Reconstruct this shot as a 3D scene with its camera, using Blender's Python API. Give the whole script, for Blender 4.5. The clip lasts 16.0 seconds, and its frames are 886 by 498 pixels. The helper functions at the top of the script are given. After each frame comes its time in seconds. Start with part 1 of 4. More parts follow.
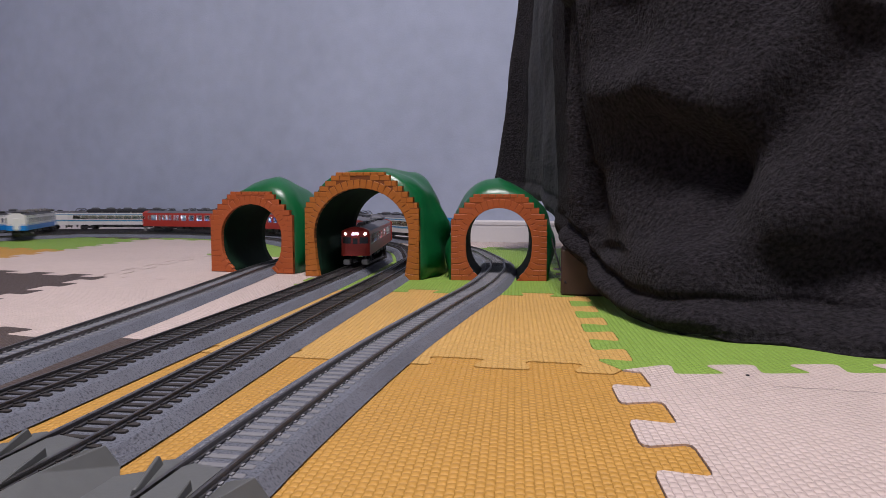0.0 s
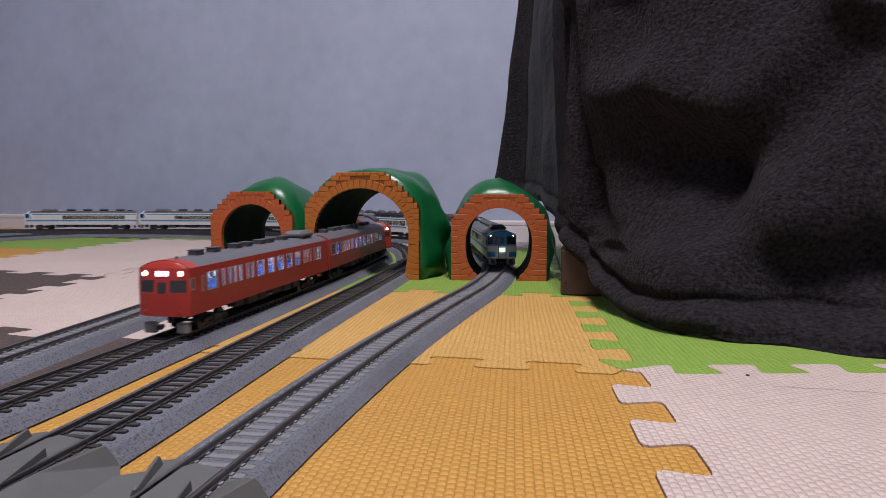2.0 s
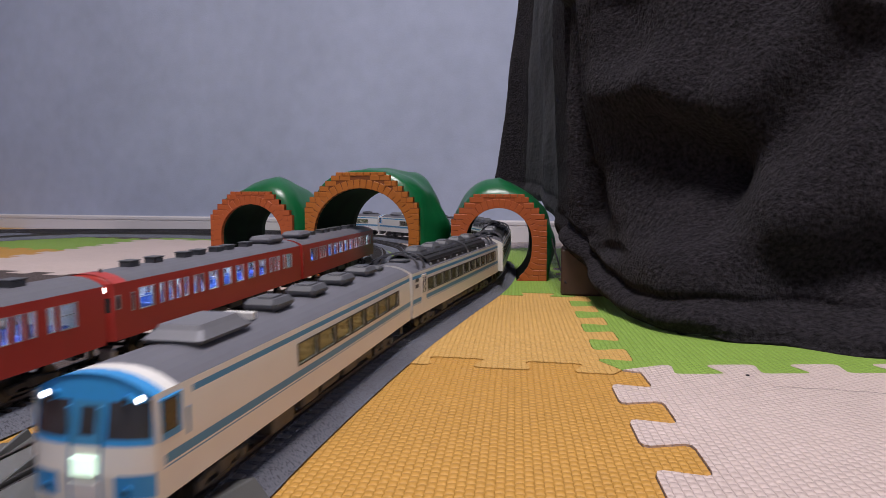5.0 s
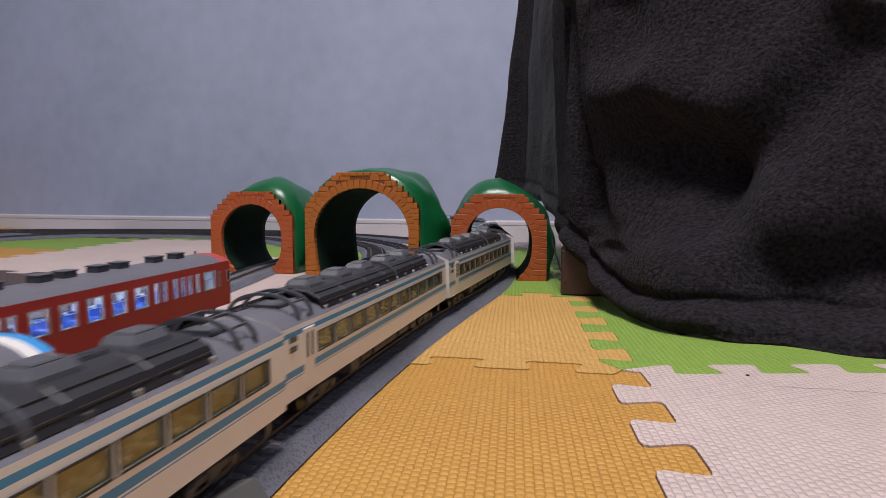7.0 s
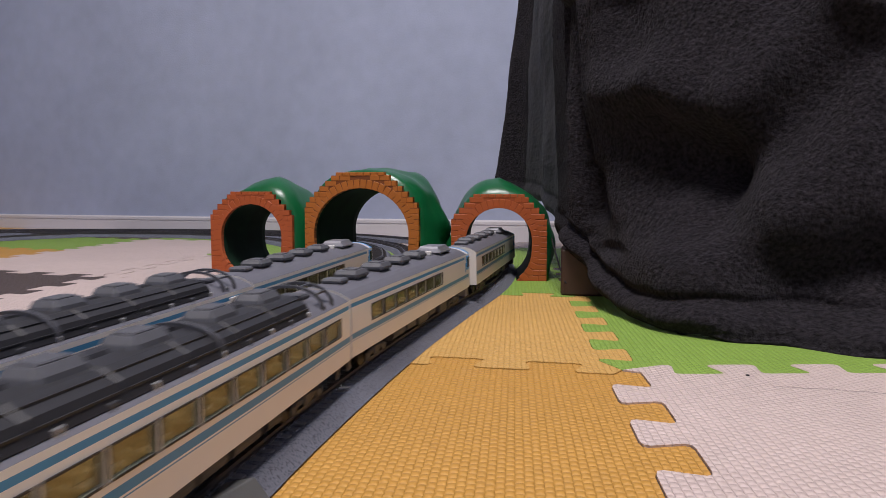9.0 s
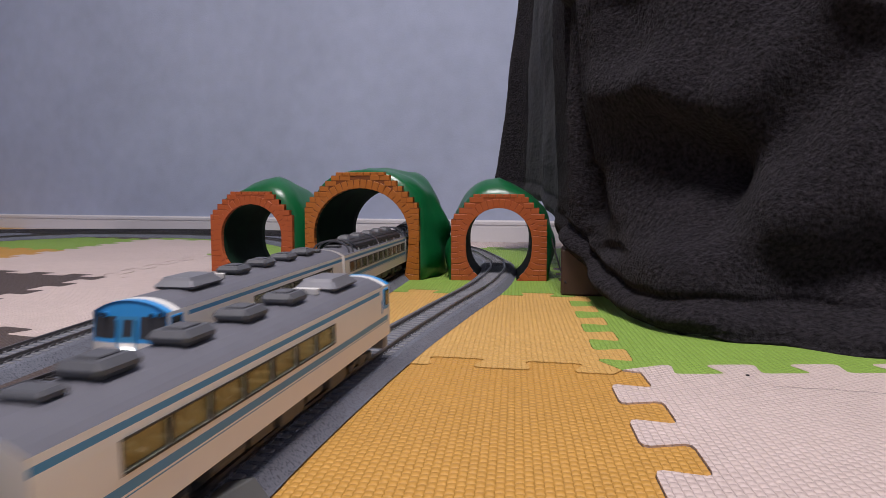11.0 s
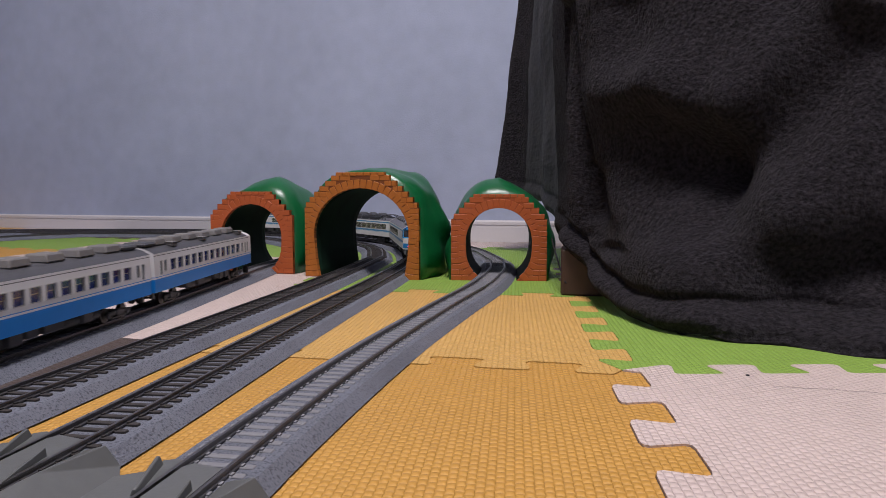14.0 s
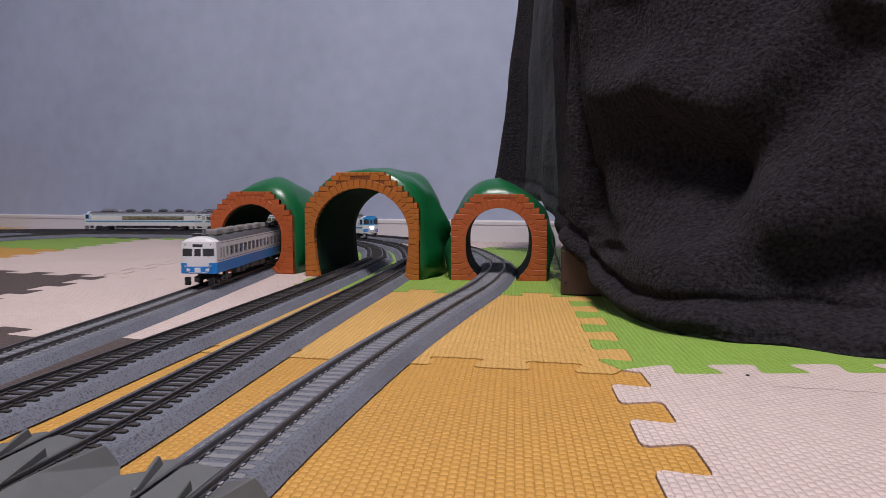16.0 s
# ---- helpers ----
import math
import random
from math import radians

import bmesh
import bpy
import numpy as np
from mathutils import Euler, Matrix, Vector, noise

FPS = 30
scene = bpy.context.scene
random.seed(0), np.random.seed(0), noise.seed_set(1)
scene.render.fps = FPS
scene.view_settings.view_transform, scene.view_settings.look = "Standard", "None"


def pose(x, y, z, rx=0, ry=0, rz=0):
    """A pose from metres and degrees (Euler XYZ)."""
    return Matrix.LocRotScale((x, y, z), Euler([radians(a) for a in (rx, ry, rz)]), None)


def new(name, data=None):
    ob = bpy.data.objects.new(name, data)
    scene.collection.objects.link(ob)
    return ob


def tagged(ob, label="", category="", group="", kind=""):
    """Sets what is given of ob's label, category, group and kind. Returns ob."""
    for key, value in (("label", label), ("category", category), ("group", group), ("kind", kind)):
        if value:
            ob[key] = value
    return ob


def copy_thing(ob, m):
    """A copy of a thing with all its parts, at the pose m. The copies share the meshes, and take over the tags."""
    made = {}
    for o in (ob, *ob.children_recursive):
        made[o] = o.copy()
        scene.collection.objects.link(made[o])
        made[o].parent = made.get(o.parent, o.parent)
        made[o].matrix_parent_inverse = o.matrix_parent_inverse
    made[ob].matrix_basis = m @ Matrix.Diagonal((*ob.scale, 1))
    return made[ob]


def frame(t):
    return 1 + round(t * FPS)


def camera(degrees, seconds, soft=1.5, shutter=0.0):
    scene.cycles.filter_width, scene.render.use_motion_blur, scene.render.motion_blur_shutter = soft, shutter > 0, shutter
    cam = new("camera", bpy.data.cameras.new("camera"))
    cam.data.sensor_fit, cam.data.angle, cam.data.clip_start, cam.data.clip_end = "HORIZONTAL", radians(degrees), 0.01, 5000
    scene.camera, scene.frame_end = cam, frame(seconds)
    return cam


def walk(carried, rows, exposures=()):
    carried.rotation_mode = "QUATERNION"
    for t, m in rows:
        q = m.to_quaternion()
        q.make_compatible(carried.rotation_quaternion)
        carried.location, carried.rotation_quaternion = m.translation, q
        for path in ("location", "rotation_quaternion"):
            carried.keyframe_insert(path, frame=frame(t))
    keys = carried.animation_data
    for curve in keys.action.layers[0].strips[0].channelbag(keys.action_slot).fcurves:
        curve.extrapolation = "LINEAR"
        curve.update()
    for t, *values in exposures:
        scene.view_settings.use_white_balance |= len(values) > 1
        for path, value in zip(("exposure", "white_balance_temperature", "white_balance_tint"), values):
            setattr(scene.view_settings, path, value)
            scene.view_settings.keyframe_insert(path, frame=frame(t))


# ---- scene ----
cam = camera(63.8, 16.0, soft=0.8, shutter=0.5)
EYE = pose(0, 0, 0.104, 90 - 4.583, 0, 0)
walk(cam, [(0.0, EYE), (16.0, EYE)])

# ---- light: one ceiling lamp in a closed room ----
world = bpy.data.worlds.new("room_air")
scene.world = world
world.use_nodes = True
world.node_tree.nodes["Background"].inputs[0].default_value = (0.8, 0.85, 1.0, 1)
world.node_tree.nodes["Background"].inputs[1].default_value = 0.02
LAMP = (-0.08, -0.02, 2.30)
lamp_data = bpy.data.lights.new("ceiling_light", "AREA")
lamp_data.shape, lamp_data.size, lamp_data.energy, lamp_data.color = "DISK", 0.80, 60.0, (1.0, 0.93, 0.965)
lamp = new("ceiling_light", lamp_data)
lamp.matrix_basis = pose(*LAMP)
scene.view_settings.exposure = 0.0


# ---- materials ----
def material(name, colour, rough=0.5, metal=0.0, vary=0.12, grain=200.0, bump=0.0, bump_scale=600.0, large=6.0, coat=0.0, sheen=0.0,
             speck=None, each=0.0, spec=0.5):
    """A surface with a base colour that varies at two scales and a fine relief. speck: (colour, scale, share, softness)."""
    m = bpy.data.materials.new(name)
    m.use_nodes = True
    n, l = m.node_tree.nodes, m.node_tree.links
    b = n["Principled BSDF"]
    b.inputs["Roughness"].default_value, b.inputs["Metallic"].default_value = rough, metal
    b.inputs["Coat Weight"].default_value, b.inputs["Sheen Weight"].default_value = coat, sheen
    b.inputs["Specular IOR Level"].default_value = spec
    tc = n.new("ShaderNodeTexCoord")
    fine, wide, add = n.new("ShaderNodeTexNoise"), n.new("ShaderNodeTexNoise"), n.new("ShaderNodeMath")
    fine.inputs["Scale"].default_value, wide.inputs["Scale"].default_value = grain, large
    fine.inputs["Detail"].default_value = 3
    l.new(tc.outputs["Object"], fine.inputs["Vector"]), l.new(tc.outputs["Object"], wide.inputs["Vector"])
    add.operation = "ADD"
    l.new(fine.outputs["Fac"], add.inputs[0]), l.new(wide.outputs["Fac"], add.inputs[1])
    last = add.outputs[0]
    if each:
        info, plus = n.new("ShaderNodeObjectInfo"), n.new("ShaderNodeMath")
        plus.operation, plus.inputs[1].default_value = "MULTIPLY_ADD", each
        l.new(info.outputs["Random"], plus.inputs[0]), l.new(last, plus.inputs[2])
        last = plus.outputs[0]
    span = n.new("ShaderNodeMapRange")
    span.inputs["From Min"].default_value, span.inputs["From Max"].default_value = 0.6, 1.4 + each
    span.inputs["To Min"].default_value, span.inputs["To Max"].default_value = 1 - vary, 1 + vary
    l.new(last, span.inputs["Value"])
    hue = n.new("ShaderNodeHueSaturation")
    hue.inputs["Color"].default_value = (*colour, 1)
    l.new(span.outputs[0], hue.inputs["Value"])
    out = hue.outputs[0]
    if speck:
        sp, ramp, mix = n.new("ShaderNodeTexNoise"), n.new("ShaderNodeMapRange"), n.new("ShaderNodeMix")
        sp.inputs["Scale"].default_value, sp.inputs["Detail"].default_value = speck[1], 2
        l.new(tc.outputs["Object"], sp.inputs["Vector"])
        ramp.inputs["From Min"].default_value, ramp.inputs["From Max"].default_value = 1 - speck[2] - speck[3], 1 - speck[2] + speck[3]
        l.new(sp.outputs["Fac"], ramp.inputs["Value"])
        mix.data_type = "RGBA"
        l.new(ramp.outputs[0], mix.inputs["Factor"]), l.new(out, mix.inputs["A"])
        mix.inputs["B"].default_value = (*speck[0], 1)
        out = mix.outputs["Result"]
    l.new(out, b.inputs["Base Color"])
    if bump:
        h, bn = n.new("ShaderNodeTexNoise"), n.new("ShaderNodeBump")
        h.inputs["Scale"].default_value, h.inputs["Detail"].default_value, h.inputs["Roughness"].default_value = bump_scale, 5, 0.62
        l.new(tc.outputs["Object"], h.inputs["Vector"]), l.new(h.outputs["Fac"], bn.inputs["Height"])
        bn.inputs["Strength"].default_value, bn.inputs["Distance"].default_value = 1.0, bump
        l.new(bn.outputs[0], b.inputs["Normal"])
    return m


def glow(name, colour, strength):
    m = bpy.data.materials.new(name)
    m.use_nodes = True
    b = m.node_tree.nodes["Principled BSDF"]
    b.inputs["Base Color"].default_value = (*colour, 1)
    b.inputs["Emission Color"].default_value, b.inputs["Emission Strength"].default_value = (*colour, 1), strength
    return m


def pane_glass(name, tint, clear):
    """Thin window glass: mostly clear, with a glossy face."""
    m = bpy.data.materials.new(name)
    m.use_nodes = True
    n, l = m.node_tree.nodes, m.node_tree.links
    n.remove(n["Principled BSDF"])
    t, g, x = n.new("ShaderNodeBsdfTransparent"), n.new("ShaderNodeBsdfGlossy"), n.new("ShaderNodeMixShader")
    t.inputs["Color"].default_value, g.inputs["Roughness"].default_value = (*tint, 1), 0.08
    x.inputs["Fac"].default_value = 1 - clear
    l.new(t.outputs[0], x.inputs[1]), l.new(g.outputs[0], x.inputs[2]), l.new(x.outputs[0], n["Material Output"].inputs[0])
    return m


def foam(name, colour, vary=0.08):
    """EVA foam with its pressed basket-weave relief, 3 mm to a cell, each column half a cell off."""
    m = material(name, colour, rough=0.62, vary=vary, grain=90, large=7)
    n, l = m.node_tree.nodes, m.node_tree.links
    tc = [x for x in n if x.type == "TEX_COORD"][0]
    b = n["Principled BSDF"]
    turn, split = n.new("ShaderNodeMapping"), n.new("ShaderNodeSeparateXYZ")
    turn.inputs["Rotation"].default_value = (0, 0, radians(5.7))
    l.new(tc.outputs["Object"], turn.inputs["Vector"]), l.new(turn.outputs[0], split.inputs[0])
    def calc(op, a, b=None, c=None):
        k = n.new("ShaderNodeMath")
        k.operation = op
        for slot, value in zip(k.inputs, (a, b, c)):
            if isinstance(value, (int, float)):
                slot.default_value = value
            elif value is not None:
                l.new(value, slot)
        return k.outputs[0]
    across, along = calc("DIVIDE", split.outputs["X"], 0.0035), calc("DIVIDE", split.outputs["Y"], 0.0047)
    shifted = calc("MULTIPLY_ADD", calc("FLOOR", across), 0.5, along)
    pads = [calc("POWER", calc("ABSOLUTE", calc("SINE", calc("MULTIPLY", q, math.pi))), e) for q, e in ((across, 0.55), (shifted, 0.9))]
    weave = calc("MULTIPLY", pads[0], pads[1])
    bn = n.new("ShaderNodeBump")
    bn.inputs["Strength"].default_value, bn.inputs["Distance"].default_value = 1.0, 0.0010
    l.new(weave, bn.inputs["Height"]), l.new(bn.outputs[0], b.inputs["Normal"])
    return m


FOAM = {"o": foam("orange_foam", (0.52, 0.27, 0.050)), "l": foam("light_orange_foam", (0.59, 0.345, 0.095)),
        "g": foam("green_foam", (0.225, 0.365, 0.055)), "p": foam("pink_white_foam", (0.585, 0.475, 0.435)), "b": foam("brown_foam", (0.075, 0.052, 0.045))}
WALLPAPER = material("pale_wallpaper", (0.395, 0.438, 0.568), rough=0.8, vary=0.09, grain=24, large=4, bump=0.0004, bump_scale=220)
WHITE = material("white_skirting", (0.66, 0.63, 0.64), rough=0.4, vary=0.03)
CEIL = material("ceiling_white", (0.8, 0.8, 0.8), rough=0.9, vary=0.03)
WOODFLOOR = material("pale_floor", (0.45, 0.38, 0.33), rough=0.5, vary=0.1, grain=30)
BALLAST = material("grey_ballast", (0.150, 0.160, 0.195), rough=0.9, vary=0.22, grain=1100, large=20, bump=0.0010, bump_scale=900,
                   speck=((0.060, 0.064, 0.082), 800, 0.40, 0.10))
RAILM = material("rail_metal", (0.16, 0.15, 0.15), rough=0.38, metal=0.85, vary=0.15, grain=300)
CONCRETE = material("concrete_sleeper", (0.185, 0.185, 0.20), rough=0.75, vary=0.12, grain=500, each=0.3)
TIMBER = material("timber_sleeper", (0.030, 0.025, 0.024), rough=0.7, vary=0.25, grain=500, each=0.3)
GREYPLASTIC = material("grey_plastic", (0.105, 0.108, 0.105), rough=0.36, vary=0.08, grain=200, bump=0.00006)
BRICK_O = material("orange_brick_plastic", (0.44, 0.135, 0.016), rough=0.5, vary=0.07, grain=250, each=0.3)
BRICK_R = material("red_brick_plastic", (0.43, 0.092, 0.020), rough=0.5, vary=0.05, grain=250, each=0.3)
JOINT_O = material("orange_joint_plastic", (0.20, 0.055, 0.008), rough=0.6, vary=0.1)
JOINT_R = material("red_joint_plastic", (0.36, 0.075, 0.017), rough=0.6, vary=0.1)
GREEN = material("green_plastic", (0.005, 0.105, 0.032), rough=0.30, vary=0.12, grain=60, large=20, bump=0.0003, bump_scale=45)
# matt inside of the tunnel shells: the green darkened to paint in tunnel shade
SHELL_SHADE = material("matt_shaded_green", (0.003, 0.018, 0.008), rough=0.75, vary=0.6, grain=40, large=25, spec=0.2)
FLEECE = material("dark_grey_fleece", (0.0074, 0.0063, 0.0076), rough=1.0, vary=0.40, grain=700, large=11, bump=0.0042, bump_scale=300, speck=((0.029, 0.0252, 0.0300), 310, 0.50, 0.18), sheen=0.04, spec=0.1)
SATIN = material("grey_cloth_underside", (0.0135, 0.0128, 0.0150), rough=0.8, vary=0.12, grain=400, bump=0.0003, sheen=0.03)
BROWNWOOD = material("dark_brown_wood", (0.055, 0.030, 0.022), rough=0.45, vary=0.2, grain=60)
RED = material("red_paint", (0.42, 0.038, 0.028), rough=0.36, vary=0.06, grain=60)
ROOF = material("grey_roof", (0.125, 0.125, 0.145), rough=0.5, vary=0.08, grain=90)
VENT = material("roof_vent_grey", (0.082, 0.084, 0.094), rough=0.45, vary=0.1)
CREAM = material("cream_paint", (0.72, 0.70, 0.665), rough=0.34, vary=0.04, grain=60)
LIGHTBLUE = material("light_blue_paint", (0.03, 0.27, 0.62), rough=0.34, vary=0.05)
DULLBLUE = material("grey_blue_stripe", (0.045, 0.23, 0.44), rough=0.4, vary=0.05)
BLACKROOF = material("black_radiator", (0.016, 0.016, 0.019), rough=0.55, vary=0.2, grain=300)
PEARL = material("white_paint", (0.72, 0.71, 0.71), rough=0.32, vary=0.04, grain=60)
DEEPBLUE = material("sea_blue_paint", (0.012, 0.21, 0.62), rough=0.32, vary=0.05)
UNDER = material("under_gear_grey", (0.075, 0.073, 0.070), rough=0.6, vary=0.25, grain=300)
BLACK = material("black_plastic", (0.012, 0.012, 0.013), rough=0.5, vary=0.2)
HOOD = material("silver_grey_hood", (0.22, 0.22, 0.24), rough=0.42, metal=0.4, vary=0.08)
BLUEPANEL = material("blue_interior_panel", (0.02, 0.06, 0.50), rough=0.6, vary=0.25, grain=90)
UNDERDARK = material("black_under_gear", (0.030, 0.029, 0.029), rough=0.6, vary=0.25, grain=300)
DARKROOF = material("dark_grey_roof", (0.055, 0.055, 0.062), rough=0.5, vary=0.08, grain=90)
WARMVENT = material("warm_grey_vent", (0.165, 0.155, 0.150), rough=0.5, vary=0.08)
SKIRT = material("light_grey_skirt", (0.26, 0.25, 0.24), rough=0.5, vary=0.1)
WHEEL = material("wheel_steel", (0.09, 0.085, 0.08), rough=0.4, metal=0.8, vary=0.2)
DARKGLASS = material("dark_cab_glass", (0.035, 0.034, 0.036), rough=0.12, vary=0.3, grain=80)
FRAME = material("silver_window_frame", (0.45, 0.45, 0.46), rough=0.35, metal=0.4, vary=0.05)
SEATBLUE = material("blue_seat", (0.022, 0.085, 0.40), rough=0.6, vary=0.2)
SEATTAN = material("tan_seat", (0.34, 0.29, 0.20), rough=0.7, vary=0.2)
INNER = material("interior_wall", (0.62, 0.63, 0.66), rough=0.7, vary=0.05)
GLASS = pane_glass("window_glass", (0.85, 0.88, 0.9), 0.88)
SMOKE = pane_glass("tinted_glass", (0.80, 0.82, 0.74), 0.86)
HEAD = glow("headlight_glow", (1.0, 0.90, 0.86), 6.0)
SIGN = glow("destination_sign_glow", (0.75, 0.72, 1.0), 3.5)
MARK = glow("headmark_glow", (0.72, 1.0, 0.80), 1.0)
MARKHOT = glow("headmark_bright_glow", (0.95, 0.97, 1.0), 7.0)
TAIL = glow("tail_lamp_glow", (1.0, 0.1, 0.25), 1.5)
CABIN = glow("cabin_light_glow", (0.86, 0.92, 1.0), 40.0)
# added warm glow to brighten the cream cars' windows, no known lamp there
CREAM_FILL = glow("warm_cabin_fill_glow", (1.0, 0.95, 0.85), 3.0)


# ---- mesh helpers ----
def mesh_of(bm, name, mats, smooth=False):
    bmesh.ops.recalc_face_normals(bm, faces=bm.faces)
    me = bpy.data.meshes.new(name)
    bm.to_mesh(me)
    bm.free()
    for m in mats if isinstance(mats, (list, tuple)) else [mats]:
        me.materials.append(m)
    if smooth:
        me.shade_smooth()
    return me


def part(name, bm, mats, parent=None, label="", smooth=False):
    """Links a bmesh as one mesh object, under a thing or a part where one is given."""
    ob = new(name, mesh_of(bm, name, mats, smooth))
    ob.parent = parent
    return tagged(ob, label)


def box(bm, c, size, bevel=0.0, turn=None, mat=0):
    """A box with centre c, added to bm; its edges bevelled."""
    made = bmesh.ops.create_cube(bm, size=1.0)["verts"]
    bmesh.ops.scale(bm, vec=size, verts=made)
    if bevel:
        edges = list({e for v in made for e in v.link_edges})
        res = bmesh.ops.bevel(bm, geom=edges, offset=bevel, segments=1, affect="EDGES", profile=0.5)
        made = list({v for f in res["faces"] for v in f.verts} | {v for v in made if v.is_valid})
        for f in {f for v in made for f in v.link_faces}:
            f.material_index = mat
    elif mat:
        for f in {f for v in made for f in v.link_faces}:
            f.material_index = mat
    m = Matrix.Translation(c) @ (turn or Matrix())
    bmesh.ops.transform(bm, matrix=m, verts=made)
    return made


def disc(bm, c, r, depth, axis="y", seg=16, r2=None):
    made = bmesh.ops.create_cone(bm, cap_ends=True, segments=seg, radius1=r, radius2=r if r2 is None else r2, depth=depth)["verts"]
    turn = {"x": pose(0, 0, 0, 0, 90, 0), "y": pose(0, 0, 0, 90, 0, 0), "z": Matrix()}[axis]
    bmesh.ops.transform(bm, matrix=Matrix.Translation(c) @ turn, verts=made)


def prism(bm, outline, z0, z1, mat=0):
    """A flat plate with the given outline between two heights."""
    low = [bm.verts.new((x, y, z0)) for x, y in outline]
    top = [bm.verts.new((x, y, z1)) for x, y in outline]
    n = len(outline)
    faces = [bm.faces.new(top), bm.faces.new(low[::-1])]
    faces += [bm.faces.new((low[i], low[(i + 1) % n], top[(i + 1) % n], top[i])) for i in range(n)]
    for f in faces:
        f.material_index = mat


def skin(bm, place, us, vs, pick):
    """A grid of quads over the breaks us and vs; place(u, v) gives the point, pick(u, v) the material slot or None for a hole."""
    pts = {}

    def at(i, j):
        if (i, j) not in pts:
            pts[i, j] = bm.verts.new(place(us[i], vs[j]))
        return pts[i, j]
    for i in range(len(us) - 1):
        for j in range(len(vs) - 1):
            k = pick((us[i] + us[i + 1]) / 2, (vs[j] + vs[j + 1]) / 2)
            if k is not None:
                f = bm.faces.new((at(i, j), at(i + 1, j), at(i + 1, j + 1), at(i, j + 1)))
                f.material_index = k


def empty(name, m, label, category, group=""):
    ob = new(name)
    ob.empty_display_size = 0.02
    ob.matrix_basis = m
    return tagged(ob, label, category, group)


# ---- the room ----
WALL_Q, WALL_A = Vector((0.15, 1.62, 0)), radians(-18.4)
ALONG, INTO = Vector((math.cos(WALL_A), math.sin(WALL_A), 0)), Vector((math.sin(WALL_A), -math.cos(WALL_A), 0))


def room_point(a, d, z):
    return WALL_Q + ALONG * a + INTO * d + Vector((0, 0, z))


def slab(name, a0, a1, d0, d1, z0, z1, mat, label, category):
    bm = bmesh.new()
    box(bm, (0, 0, 0), (a1 - a0, d1 - d0, z1 - z0))
    ob = part(name, bm, mat)
    ob.matrix_basis = Matrix.Translation(room_point((a0 + a1) / 2, (d0 + d1) / 2, (z0 + z1) / 2)) @ Matrix.Rotation(WALL_A, 4, "Z")
    return tagged(ob, label, category, kind="structure")


FLOOR_Z = -0.010
slab("floor", -2.3, 2.3, -0.1, 3.7, FLOOR_Z - 0.05, FLOOR_Z, WOODFLOOR, "pale wooden floor below the foam mats", "floor")
slab("ceiling", -2.3, 2.3, -0.1, 3.7, 2.4, 2.5, CEIL, "plain white ceiling of the room", "ceiling")
slab("wall_north", -2.3, 2.3, -0.1, 0, FLOOR_Z, 2.4, WALLPAPER, "pale blue-grey papered wall behind the tracks", "wall")
slab("wall_west", -2.3, -2.2, 0, 3.6, FLOOR_Z, 2.4, WALLPAPER, "pale blue-grey papered side wall", "wall")
slab("wall_east", 2.2, 2.3, 0, 3.6, FLOOR_Z, 2.4, WALLPAPER, "pale blue-grey papered side wall", "wall")
slab("wall_south", -2.3, 2.3, 3.6, 3.7, FLOOR_Z, 2.4, WALLPAPER, "pale blue-grey papered wall", "wall")


def skirting():
    bm = bmesh.new()
    prof = [(0.0, FLOOR_Z), (0.010, FLOOR_Z), (0.010, 0.026), (0.0065, 0.0268), (0.0065, 0.0288), (0.009, 0.0296), (0.009, 0.036), (0.006, 0.0395), (0.0, 0.0395)]
    ends = []
    for a in (-2.199, 2.199):
        ends.append([bm.verts.new(room_point(a, d + 0.0005, z)) for d, z in prof])
    n = len(prof)
    for i in range(n):
        bm.faces.new((ends[0][i], ends[0][(i + 1) % n], ends[1][(i + 1) % n], ends[1][i]))
    bm.faces.new(ends[0]), bm.faces.new(ends[1][::-1])
    tagged(part("baseboard", bm, WHITE), "white moulded skirting board along the papered wall", "baseboard", kind="structure")


skirting()
bm = bmesh.new()
disc(bm, (LAMP[0], LAMP[1], 2.37), 0.42, 0.06, "z", 40)
tagged(part("ceiling_lamp", bm, glow("ceiling_lamp_shade", (1.0, 0.96, 0.93), 2.0)), "round white ceiling lamp, switched on", "lamp")


# ---- foam mats ----
MAT_O, MAT_U, MAT_V = Vector((0.105, 0.410)), Vector((0.9949, -0.1005)), Vector((0.1005, 0.9949))
DRIFT = {2: 0.06, 1: 0.03, 0: 0.0, -1: 0.035, -2: 0.11, -3: 0.18, -4: 0.27, -5: 0.36, -6: 0.45, -7: 0.54}


def mat_corner(i, j):
    v = 0.3 * j + DRIFT.get(i, 0.0)
    if j == 4 and i >= -1:
        v = 1.06
    return MAT_O + MAT_U * ((0.25 if i > 0 else 0.3) * i + (0.03 if i <= -2 else 0)) + MAT_V * v


